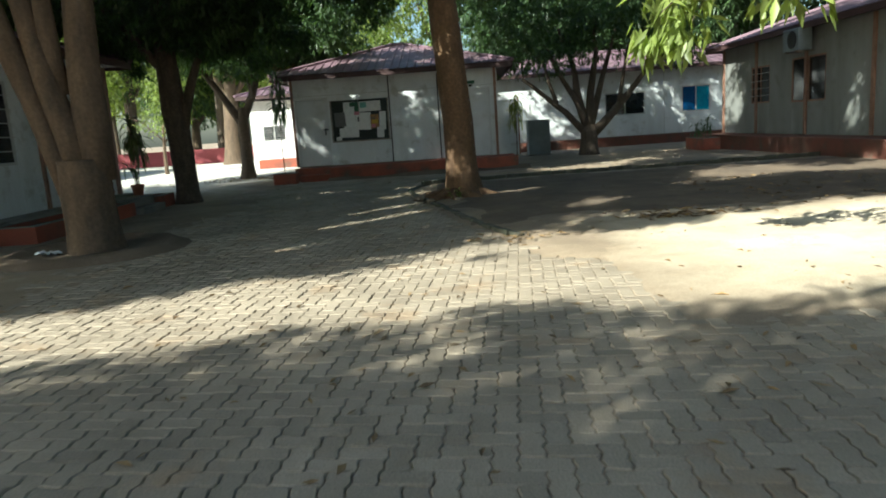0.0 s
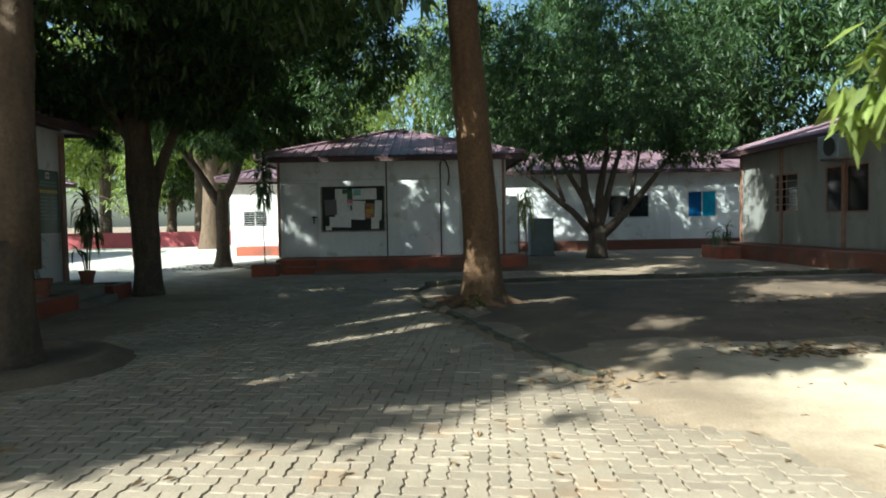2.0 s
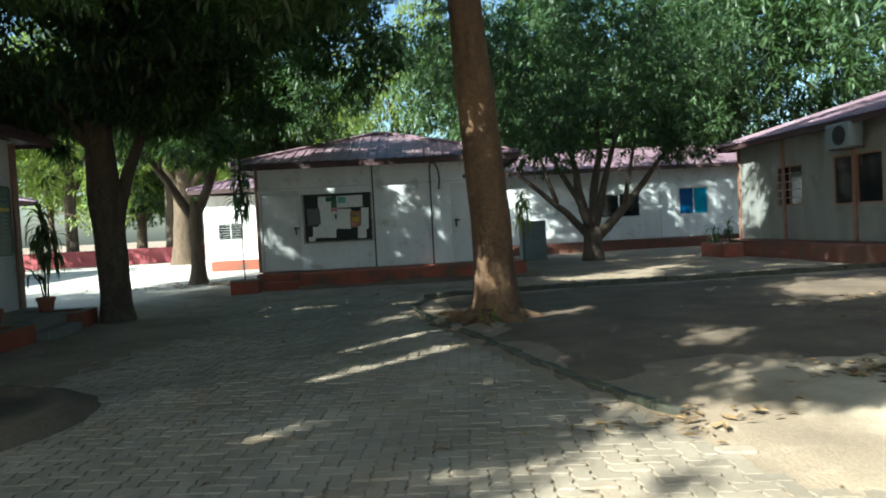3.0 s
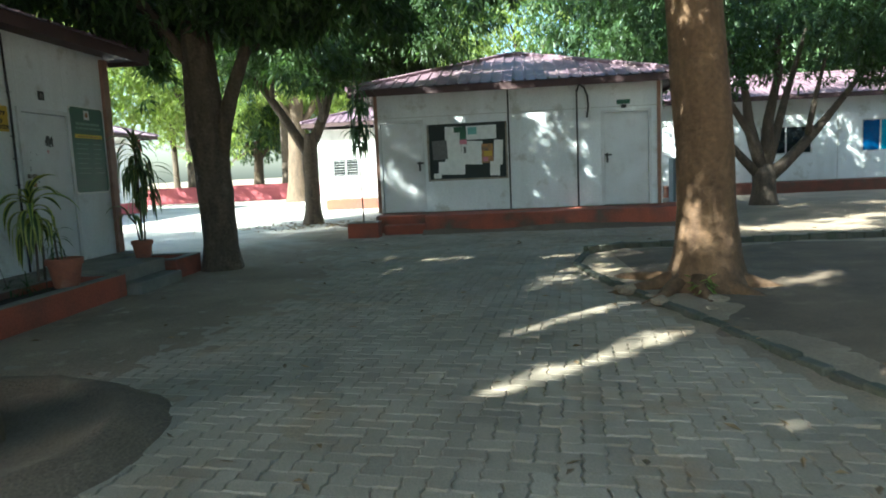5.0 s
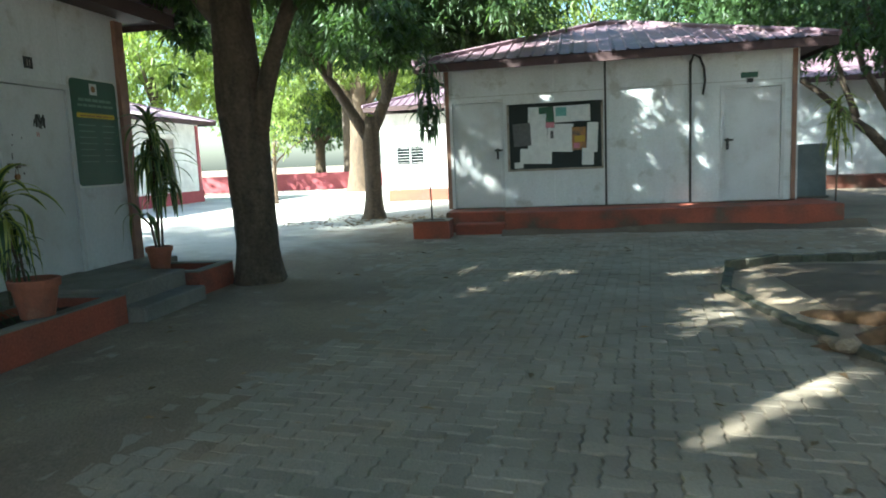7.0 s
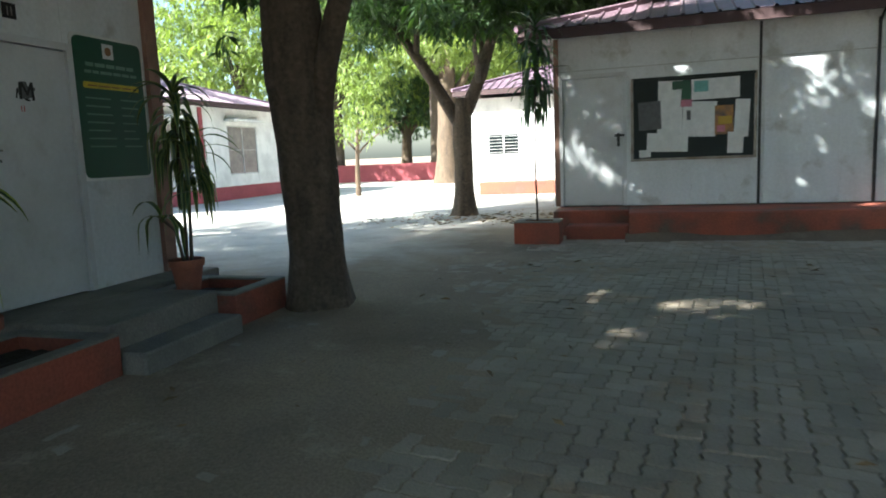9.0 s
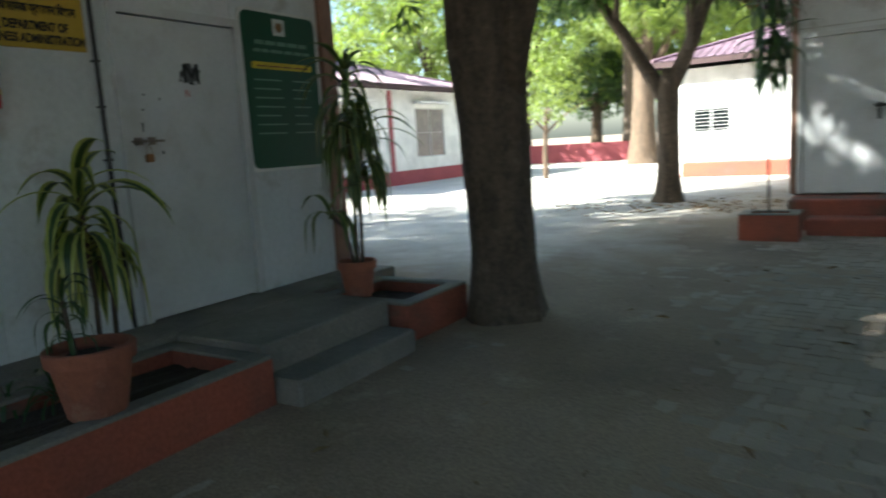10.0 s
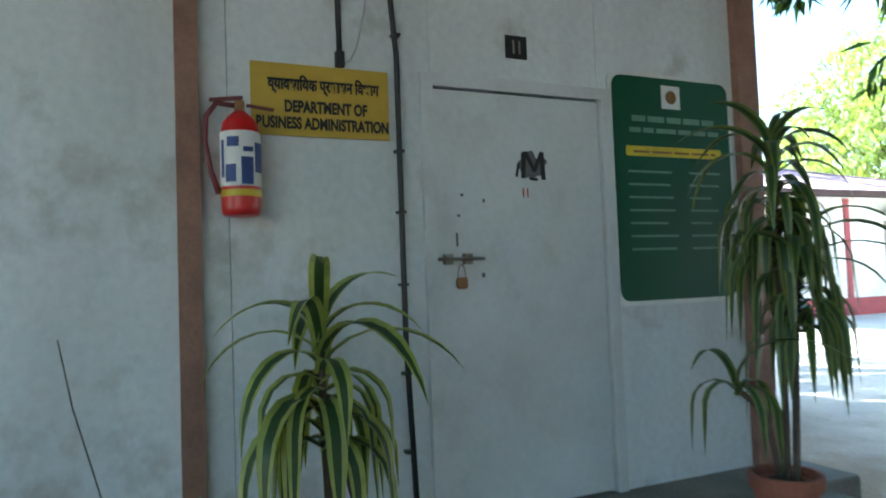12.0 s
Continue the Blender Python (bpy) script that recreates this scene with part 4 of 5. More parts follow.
# two more added behind the office hall, crowns set to shade path and wall
for at, sd in (((-15.0, 7.0), 14), ((-15.2, 13.0), 15)):
    tree("broad tree added behind the office hall for shade", at, [(0, 0, -0.1, 0.35), (0, 0, 1.0, 0.28), (0, 0, 5.0, 0.24)],
         [((0, 0, 4.5), (2.6, 1.2, 8.0), 0.14, 0.05, 0.3), ((0, 0, 4.6), (-1.8, -1.0, 7.6), 0.14, 0.05, 0.3), ((0, 0, 4.6), (3.5, -1.5, 7.6), 0.14, 0.05, 0.3)],
         [(2.8, 0.0, 8.4, 3.6, 3.4, 1.6), (3.4, 2.8, 8.6, 2.6, 2.0, 1.1), (-0.6, 0.3, 8.4, 2.8, 3.0, 1.8), (5.0, 0.6, 7.8, 2.4, 2.6, 1.1), (4.2, -2.0, 7.5, 2.2, 1.5, 0.6)], 5600, 0.21, sd, M_bark, M_leaf, hollow=0.1)

# added overhead out of view, to cut sky light and sun below
tree("unseen tall tree added to shade path and garden", (9.0, 1.0), [(0, 0, -0.1, 0.45), (0, 0, 1.0, 0.36), (-0.3, 0.3, 6.0, 0.28)],
     [((-0.2, 0.2, 5.0), (-4.5, 3.0, 9.0), 0.18, 0.06, 0.5), ((-0.2, 0.2, 5.4), (-2.0, 7.0, 9.0), 0.18, 0.06, 0.5), ((-4.5, 3.0, 9.0), (-8.5, 6.5, 9.8), 0.08, 0.03, 0.3), ((-0.2, 0.2, 5.4), (1.0, -1.5, 8.5), 0.16, 0.06, 0.3)],
     [(-6.0, 8.0, 9.8, 3.2, 2.6, 1.0), (-9.0, 7.5, 10.0, 2.6, 2.4, 0.9), (-2.0, 8.0, 9.4, 3.0, 3.0, 1.1), (-3.0, 1.2, 8.8, 3.0, 2.6, 1.0), (-7.2, 3.2, 9.8, 2.6, 1.8, 0.9), (0.0, 4.5, 9.0, 3.0, 3.0, 1.1), (-12.5, 8.5, 10.2, 2.4, 2.4, 0.9), (0.8, -1.0, 8.6, 2.6, 2.6, 1.2)], 7000, 0.24, 16, M_bark, M_leaf, hollow=0.1)
# added to keep the sun off the forked tree
tree("slim tree added behind the office hall for shade", (-14.8, 19.6), [(0, 0, -0.1, 0.3), (0, 0, 1.0, 0.24), (0, 0, 5.0, 0.2)],
     [((0, 0, 4.0), (1.6, 0.8, 7.0), 0.12, 0.05, 0.3), ((0, 0, 4.2), (-1.2, -0.8, 7.0), 0.12, 0.05, 0.3)],
     [(0.8, 0.4, 7.6, 2.4, 2.4, 1.5), (2.8, 0.6, 7.2, 1.6, 1.8, 1.1), (3.6, 2.6, 9.6, 2.8, 2.4, 1.2)], 3200, 0.22, 17, M_bark, M_leaf, hollow=0.1)


# ---- far trees ----
def far_tree(at, label, blobs, n, size, seed, leaf, bark=None, height=5.0, r=0.25):
    return tree(label, at, [(0, 0, -0.1, r * 1.3), (0, 0, 1.0, r), (0.1, 0, height, r * 0.7)],
                [((0, 0, height * 0.6), (1.6, 0.5, height * 1.1), r * 0.5, r * 0.2, 0.4), ((0, 0, height * 0.7), (-1.5, -0.4, height * 1.2), r * 0.5, r * 0.2, 0.4), ((0, 0, height * 0.75), (-0.2, 1.3, height * 1.25), r * 0.5, r * 0.2, 0.3)],
                blobs, n, size, seed, bark or M_bark, leaf, leaves=7, hollow=0.3, group="trees behind the halls")


big = far_tree((-6.5, 47.0), "tall sunlit tree behind the halls", [(0, 0, 7.5, 4.5, 4.0, 3.4), (1.8, 0, 10.5, 3.4, 3.2, 2.6), (-2.4, 0.3, 5.4, 2.8, 2.6, 2.0)], 1250, 0.36, 20, M_leaf_light, height=6.0)
dark = far_tree((4.5, 44.0), "tall dark-green tree behind the halls", [(0, 0, 7.0, 4.6, 4.0, 3.6), (-1.6, 0, 10.5, 3.4, 3.2, 3.0), (2.6, 0.3, 5.2, 2.8, 2.6, 2.0)], 1500, 0.4, 21, M_leaf, height=6.0)
rng = random.Random(4)
for i, (x, y) in enumerate([(11, 45), (17, 44), (24, 41), (-9, 54), (-16, 57), (-24, 56), (-32, 50), (30, 34), (33, 24), (28, 12), (-34, 38), (-33, 24), (9, 52), (20, 53), (-20, 14), (-19, 4), (12, -12), (0, -17), (-16, -14), (24, -4), (-28, 62), (-12, 64), (14.5, 38.5), (-24, 44), (7, 41.5), (-15, 50), (-20, 66), (26, 30), (23, 20), (19.4, 19.0), (19.8, 26.5), (19.0, 12.5), (8.2, 41.6), (13.5, 41.0), (18.6, 40.6), (-13.5, 56), (-21, 49.5)]):
    s = rng.uniform(0.9, 1.25) * (1.15 if i > 24 else 1.0)
    copy_thing(big if (y > 38 and x < 6) or (x < 12 and i % 5 in (0, 3)) else dark, pose(x, y, 0, 0, 0, rng.uniform(0, 360)) @ Matrix.Diagonal((s, s, s * rng.uniform(0.9, 1.15), 1)))
copy_thing(big, pose(0.6, 50.0, 0, 0, 0, 40) @ Matrix.Diagonal((1.2, 1.2, 1.35, 1)))
copy_thing(big, pose(-2.2, 43.5, 0, 0, 0, 150) @ Matrix.Diagonal((0.7, 0.7, 0.68, 1)))


# ---- planters and plants by the office hall ----
def planter(x0, x1, y0, y1, top, soil, label):
    t = thing("planter", ((x0 + x1) / 2, (y0 + y1) / 2, 0), label, "planter", "brick planters")
    X, Y, w = (x1 - x0) / 2, (y1 - y0) / 2, 0.11
    for a in ((-X, X, -Y, -Y + w), (-X, X, Y - w, Y), (-X, -X + w, -Y + w, Y - w), (X - w, X, -Y + w, Y - w)):
        b = MB()
        b.box(*a, -0.1, top - 0.018, 0)
        part("side", b, M_red, t)
        c = MB()
        c.box(a[0] - 0.006, a[1] + 0.006, a[2] - 0.006, a[3] + 0.006, top - 0.018, top, 0.008)
        part("rim", c, M_concrete, t)
    s = MB()
    n = 10
    s.add([(-X + w + (2 * X - 2 * w) * i / n, -Y + w + (2 * Y - 2 * w) * j / n, soil + 0.03 * noise.noise(Vector((i * 0.7, j * 0.9, x0)))) for j in range(n + 1) for i in range(n + 1)],
          [(j * (n + 1) + i, j * (n + 1) + i + 1, (j + 1) * (n + 1) + i + 1, (j + 1) * (n + 1) + i) for j in range(n) for i in range(n)])
    part("soil", s, M_soil, t, "dark damp soil")
    return t


planter(-7.25, -6.4, 10.9, 14.6, 0.30, 0.2, "red-painted brick planter in front of the office hall")
planter(-7.25, -6.36, 15.9, 16.74, 0.30, 0.2, "red-painted brick planter beside the forked tree")
planter(-4.95, -4.28, 21.1, 21.6, 0.34, 0.26, "small red-painted planter box at the plinth corner")
planter(9.5, 10.15, 24.6, 26.2, 0.42, 0.34, "red-painted brick planter before the long hall")


def pot(at, r, h, label, lean=0.0):
    t = thing("flower_pot", at, label, "flower pot")
    m = MB()
    m.lathe([(r * 0.62, 0), (r * 0.66, 0.01), (r * 0.9, h * 0.78), (r * 1.0, h * 0.79), (r * 1.02, h * 0.98), (r * 0.98, h), (r * 0.88, h), (r * 0.86, h * 0.86), (0.01, h * 0.86)], 26)
    part("body", m, M_terracotta, t, smooth=False)
    s = MB()
    s.lathe([(r * 0.86, h * 0.8), (r * 0.5, h * 0.885), (0.01, h * 0.9)], 16)
    part("soil", s, M_soil, t)
    return t


def strap_leaf(base, az, length, width, rise, droop, mats, n=9, curl=0.0):
    """A long arching leaf with a paler border."""
    v, f, mi = [], [], []
    p = Vector(base)
    el = rise
    side = Vector((-math.sin(az), math.cos(az), 0))
    for i in range(n + 1):
        t = i / n
        w = width * (0.35 + 0.65 * math.sin(math.pi * min(1, 0.15 + t * 0.8))) * (1 - t ** 4) + 0.002
        d = Vector((math.cos(az) * math.cos(el), math.sin(az) * math.cos(el), math.sin(el)))
        up = side.cross(d)
        for s, dz in ((-1, 0.25), (-0.45, 0.0), (0.45, 0.0), (1, 0.25)):
            v.append(p + side * (s * w / 2) - up * (dz * w * 0.4))
        p = p + d * (length / n)
        el = max(-1.5, el - droop / n * (1.5 - 0.9 * t))
        side = (side + Vector((0, 0, curl / n))).normalized()
    for i in range(n):
        for k in range(3):
            f.append((i * 4 + k, i * 4 + k + 1, (i + 1) * 4 + k + 1, (i + 1) * 4 + k))
            mi.append(0 if k == 1 else 1)
    me = bpy.data.meshes.new("leaf")
    me.from_pydata(v, [], f)
    me.materials.append(mats[0])
    me.materials.append(mats[1])
    me.polygons.foreach_set("material_index", mi)
    me.polygons.foreach_set("use_smooth", [True] * len(f))
    return me


def dracaena(at, stem, heads, label, mats, name="dracaena", cane=0.016, leaf_len=0.5, leaf_w=0.055, count=40, spread=0.35, seed=1):
    """A cane plant. stem: points of its cane; heads: (point, height of leafy part)."""
    t = thing(name, at, label, "plant")
    m = MB()
    for s in stem:
        m.tube(s, [cane * (1 - 0.25 * i / len(s)) for i in range(len(s))], 8, 0.1)
        st = part("cane", m, M_bark, t)
        m = MB()
    r = random.Random(seed)
    for (hx, hy, hz), depth, num in heads:
        for i in range(num):
            q = i / max(1, num - 1)
            z = hz - depth * q
            az = i * 2.4 + r.uniform(-0.4, 0.4)
            rise = 1.35 - 1.5 * q ** 0.7 + r.uniform(-0.15, 0.15)
            droop = 1.6 + 1.0 * q + r.uniform(-0.3, 0.5)
            if q > 0.3:
                rise, droop = r.uniform(0.0, 0.9), r.uniform(2.6, 3.8)
            me = strap_leaf((hx, hy, z), az, leaf_len * r.uniform(0.75, 1.15), leaf_w * r.uniform(0.75, 1.15), rise, droop, mats, curl=r.uniform(-0.4, 0.4))
            ob = new("leaf", me)
            ob.parent = t
    return t


DULL, VARIEGATED, PLAIN = (M_dracaena, M_dracaena_dull), (M_dracaena, M_dracaena_edge), (M_dracaena, M_dracaena)
dracaena((-7.18, 14.07, 0.2), [[(0, 0, 0), (0.01, 0.01, 0.5), (0, 0, 1.06)], [(0.03, 0.08, 0), (0.03, 0.1, 0.5), (0.02, 0.05, 0.7)]],
         [((0, 0, 1.09), 0.42, 38)], "variegated dracaena with drooping yellow-edged leaves", VARIEGATED, leaf_len=0.62, leaf_w=0.075, seed=3)
pot((-6.56, 13.66, 0.285), 0.195, 0.33, "terracotta pot with a small spiky plant")
dracaena((-6.6, 13.62, 0.55), [[(0, 0, 0), (0.0, -0.02, 0.14), (0.0, -0.03, 0.28)]], [((0.0, -0.03, 0.3), 0.2, 18)], "small spiky potted plant with narrow leaves", PLAIN, "spiky_plant", 0.012, 0.26, 0.022, seed=5)
pot((-6.9, 16.02, 0.29), 0.15, 0.29, "terracotta pot on the planter's edge")
dracaena((-6.9, 16.03, 0.53), [[(0, 0, 0), (0.02, 0, 0.6), (0.0, 0.02, 1.3)], [(0.03, 0.02, 0), (0.05, 0.03, 0.5), (0.08, 0.05, 0.95)], [(-0.03, 0, 0), (-0.05, -0.05, 0.3), (-0.06, -0.2, 0.42)]],
         [((0, 0.02, 1.45), 0.5, 64), ((0.08, 0.05, 1.0), 0.35, 40), ((-0.06, -0.2, 0.44), 0.05, 7)], "tall dracaena with dense drooping dark leaves", DULL, leaf_len=0.56, leaf_w=0.055, seed=7)
dracaena((-7.2, 13.6, 0.2), [[(0, 0, 0), (0.0, -0.1, 0.3), (0, -0.24, 0.6), (0, -0.32, 0.9), (0, -0.36, 1.12)]], [((0, -0.02, 0.1), 0.08, 16)], "dry stalk rising from a tuft of grass", PLAIN, "dry_stalk", 0.003, 0.22, 0.02, seed=9)
dracaena((-7.1, 13.75, 0.2), [[(0, 0, 0), (0, 0.0, 0.05)]], [((0, 0, 0.1), 0.08, 24)], "tuft of long grass in the planter", PLAIN, "grass_tuft", 0.004, 0.5, 0.012, seed=12)
dracaena((-4.63, 21.35, 0.26), [[(0, 0, 0), (-0.02, 0, 1.0), (0.02, 0.02, 2.6)]], [((0.02, 0.02, 3.0), 0.5, 34), ((0.0, 0.02, 2.5), 0.5, 40), ((0.0, 0.02, 2.05), 0.35, 26)],
         "tall column of drooping dracaena leaves in the planter", PLAIN, leaf_len=0.62, leaf_w=0.06, seed=13)
dracaena((2.62, 22.1, 0.4), [[(0, 0, 0), (0.02, 0, 0.8), (0.0, 0.0, 1.6)]], [((0, 0, 1.75), 0.35, 34), ((0, 0, 1.4), 0.4, 20)], "yellowish spiky dracaena at the hall corner", VARIEGATED, leaf_len=0.6, leaf_w=0.06, seed=15)
dracaena((9.8, 25.9, 0.34), [[(0, 0, 0), (0.02, 0, 0.2), (0.0, 0.0, 0.4)]], [((0, 0, 0.5), 0.3, 24)], "green spiky plant in the brick planter", PLAIN, leaf_len=0.55, leaf_w=0.05, seed=17)
dracaena((9.8, 24.9, 0.34), [[(0, 0, 0), (0.02, 0, 0.3), (0.0, 0.0, 0.6)]], [((0, 0, 0.7), 0.4, 26)], "green spiky plant in the brick planter", PLAIN, leaf_len=0.5, leaf_w=0.05, seed=19)
far_tree((-13.3, 34.5), "young sapling with yellow-green leaves in the yard", [(0, 0, 3.2, 1.5, 1.5, 1.3), (0.3, 0.2, 4.4, 1.1, 1.1, 0.8)], 260, 0.22, 30, M_leaf_light, M_bark_pale, height=2.4, r=0.08)
far_tree((-12.4, 43.5), "pale thick trunk behind the yard", [(0, 0, 7.5, 3.6, 3.4, 2.2)], 900, 0.32, 31, M_leaf_light, M_bark_pale, height=5.5, r=0.55)
far_tree((-18.6, 55.0), "far leafy tree behind the boundary wall", [(0, 0, 5.0, 3.8, 3.4, 2.4)], 900, 0.35, 32, M_leaf, M_bark_pale, height=4.0, r=0.38)

# ---- signs and fittings on the office wall ----
SIGN = pose(LW, 0, 0, 0, 0, 90)  # x along +y, y into the wall, z up


def plate(mb, u0, u1, z0, z1, d0, d1, radius=0.0, m=SIGN):
    """A plate on a wall, from d0 to d1 proud of it, with rounded corners."""
    if radius <= 0:
        return mb.box(u0, u1, -d1, -d0, z0, z1, 0, m)
    pts = []
    for cx, cz, a0 in ((u1 - radius, z1 - radius, 0), (u0 + radius, z1 - radius, 90), (u0 + radius, z0 + radius, 180), (u1 - radius, z0 + radius, 270)):
        pts += [(cx + radius * math.cos(radians(a0 + k * 18)), cz + radius * math.sin(radians(a0 + k * 18))) for k in range(6)]
    n = len(pts)
    vs = [m @ Vector((x, -d1, z)) for x, z in pts] + [m @ Vector((x, -d0, z)) for x, z in pts]
    return mb.add(vs, [tuple(range(n - 1, -1, -1)), tuple(range(n, 2 * n))] + [(i, (i + 1) % n, n + (i + 1) % n, n + i) for i in range(n)])


def lettering(body, u, z, size, mat, parent, d=0.006, m=SIGN, align="CENTER", width=None):
    """Letters on a wall, as a mesh, in the coordinates of their sign."""
    cu = bpy.data.curves.new("lettering", "FONT")
    cu.body, cu.size, cu.extrude, cu.align_x, cu.offset = body, size, 0.0008, align, 0.0028
    tmp = new("lettering", cu)
    me = bpy.data.meshes.new_from_object(tmp)
    bpy.data.objects.remove(tmp)
    if width and len(me.vertices):
        xs = [v.co.x for v in me.vertices]
        k = width / max(1e-6, max(xs) - min(xs))
    else:
        k = 1.0
    me.transform(m @ pose(u, -d, z, 90, 0, 0) @ Matrix.Diagonal((k, 1, 1, 1)))
    me.materials.clear()
    me.materials.append(mat)
    ob = new("lettering", me)
    ob.parent = parent
    return ob


ysign = thing("name_board", (0, 0, 0), "mustard-yellow department name board with black letters", "sign")
b = MB()
plate(b, 13.92, 14.535, 2.11, 2.425, 0.004, 0.014)
part("board", b, M_yellow, ysign)
lettering("DEPARTMENT OF", 14.245, 2.215, 0.07, M_ink, ysign, 0.0165, width=0.37)
lettering("BUSINESS ADMINISTRATION", 14.235, 2.142, 0.07, M_ink, ysign, 0.0165, width=0.59)
rr = random.Random(3)
lettering("व्यावसाियक प्रशासन िवभाग", 14.24, 2.312, 0.07, M_ink, ysign, 0.0165, width=0.5)

gsign = thing("notice_plate", (0, 0, 0), "dark green notice board with white border and text lines", "sign")
b = MB()
plate(b, 15.772, 16.64, 1.29, 2.555, 0.003, 0.011, 0.05)
part("border", b, M_white, gsign)
b = MB()
plate(b, 15.797, 16.615, 1.315, 2.533, 0.011, 0.016, 0.06)
part("board", b, M_green, gsign)
b = MB()
plate(b, 16.13, 16.26, 2.365, 2.495, 0.016, 0.0185)
em = part("emblem", b, M_paper, gsign, "white square emblem with a round seal")
b = MB()
b.tube([SIGN @ Vector((16.195, -0.0185, 2.43)), SIGN @ Vector((16.195, -0.0205, 2.43))], [0.038, 0.038], 16)
part("seal", b, M_brass, em)
b = MB()
plate(b, 15.87, 16.545, 2.095, 2.15, 0.016, 0.0185, 0.015)
part("yellow_band", b, M_yellow_bright, gsign)
for z, a, c, h in ((2.285, 15.92, 16.50, 0.032), (2.225, 15.90, 16.53, 0.026), (2.113, 15.92, 16.50, 0.012)):
    k = a
    while k < c - 0.02:
        w = min(rr.uniform(0.07, 0.15), c - k)
        b = MB()
        plate(b, k, k + w, z, z + h, 0.0186 if z < 2.2 else 0.0161, 0.0195)
        part("word", b, M_sage if z > 2.2 else M_brass, gsign)
        k += w + 0.018
for i in range(7):
    z = 2.005 - i * 0.07
    for a, c in ((15.88, 15.88 + rr.uniform(0.22, 0.34)), (16.3, 16.3 + rr.uniform(0.15, 0.24))):
        b = MB()
        plate(b, a, c, z, z + 0.012, 0.016, 0.0172)
        part("text_line", b, M_sage, gsign)

num = thing("number_plate", (0, 0, 0), "small black door number plate", "sign")
b = MB()
plate(b, 15.165, 15.285, 2.56, 2.675, 0.003, 0.010)
part("plate", b, M_ink, num)
lettering("11", 15.225, 2.585, 0.09, M_steel, num, 0.0125, width=0.045)

# door fittings
b = MB()
b.tube([SIGN @ Vector((14.74, -0.05, 1.56)), SIGN @ Vector((14.98, -0.05, 1.56))], [0.008, 0.008], 8)
bolt = part("bolt", b, M_steel, left_door)
for u in (14.80, 14.90):
    b = MB()
    plate(b, u - 0.02, u + 0.02, 1.535, 1.585, 0.012, 0.045)
    part("bolt_guide", b, M_steel, left_door)
b = MB()
plate(b, 14.835, 14.885, 1.42, 1.475, 0.03, 0.055, 0.015)
lock = part("padlock", b, M_brass, left_door)
b = MB()
b.tube([SIGN @ Vector((14.86 + 0.02 * math.cos(a), -0.042, 1.475 + 0.06 * math.sin(a))) for a in np.linspace(0, math.pi, 9)], [0.004] * 9, 6)
part("shackle", b, M_steel, left_door)
for u, z, w, h in ((14.98, 1.47, 0.03, 0.035), (14.86, 1.76, 0.03, 0.02), (15.0, 1.83, 0.018, 0.03), (14.88, 1.86, 0.03, 0.02), (14.85, 1.62, 0.02, 0.1)):
    b = MB()
    plate(b, u, u + w * 0.6, z, z + h * 0.65, 0.0125, 0.0145, 0.004)
    part("mark", b, M_smudge, left_door)
b = MB()
pts = []
for i in range(48):
    a = 2 * math.pi * i / 48
    q = 0.06 + 0.035 * noise.noise(Vector((math.cos(a) * 1.6, math.sin(a) * 1.6, 2)))
    pts.append((15.28 + 1.25 * q * math.cos(a), 2.02 + q * math.sin(a)))
b.add([SIGN @ Vector((u, -0.0135, z)) for u, z in pts] + [SIGN @ Vector((u, -0.0122, z)) for u, z in pts], [tuple(range(47, -1, -1))] + [(i, (i + 1) % 48, 48 + (i + 1) % 48, 48 + i) for i in range(48)])
part("scribble", b, M_smudge, left_door, "smeared black scribble")
for u, z, w, h, turn in ((15.235, 1.955, 0.024, 0.13, 4), (15.345, 1.95, 0.026, 0.14, -3), (15.272, 1.985, 0.022, 0.11, -28), (15.318, 1.985, 0.022, 0.11, 27), (15.2, 1.96, 0.014, 0.07, 12), (15.29, 1.945, 0.05, 0.014, 6)):
    b = MB()
    plate(b, u - w / 2, u + w / 2, z, z + h, 0.0136 + 0.0004 * (turn > 0), 0.0146 + 0.0004 * (turn > 0), 0, SIGN @ pose(u, 0, z + h / 2, 0, turn, 0) @ pose(-u, 0, -z - h / 2))
    part("stroke", b, M_ink, left_door)
b = MB()
for u in (15.225, 15.25):
    plate(b, u, u + 0.008, 1.86, 1.905, 0.0125, 0.0135)
part("red_mark", b, M_red_gloss, left_door)
for ob in list(left_door.children):
    if ob.name.split(".")[0] in ("bolt", "bolt_guide", "padlock", "shackle", "mark", "scribble", "stroke", "red_mark"):
        ob.data.transform(Matrix.Translation((10.59, -12.66, 0)))

# conduits
cond = thing("conduit", (LW, 14.575, 0), "black electrical conduit clipped up the wall", "conduit")
b = MB()
b.tube([(0.03, 0.03, 0.35), (0.03, 0.0, 1.2), (0.03, 0.0, 2.5), (0.03, -0.02, 2.75), (0.03, -0.04, 3.3)], [0.014] * 5, 8)
part("tube", b, M_dark, cond, smooth=True)
for z in (0.7, 1.05, 1.45, 1.78, 2.06, 2.6):
    b = MB()
    b.box(0.0, 0.046, -0.019, 0.019, z - 0.006, z + 0.006)
    part("clip", b, M_dark, cond)
cond2 = thing("conduit", (LW, 14.31, 0), "short grey conduit above the name board", "conduit")
b = MB()
b.tube([(0.02, 0.0, 2.44), (0.02, -0.01, 3.3)], [0.013, 0.013], 8)
part("tube", b, M_dark, cond2, smooth=True)
b = MB()
b.box(0.002, 0.035, -0.02, 0.02, 2.43, 2.5, 0.004)
part("coupling", b, M_dark, cond2)
b = MB()
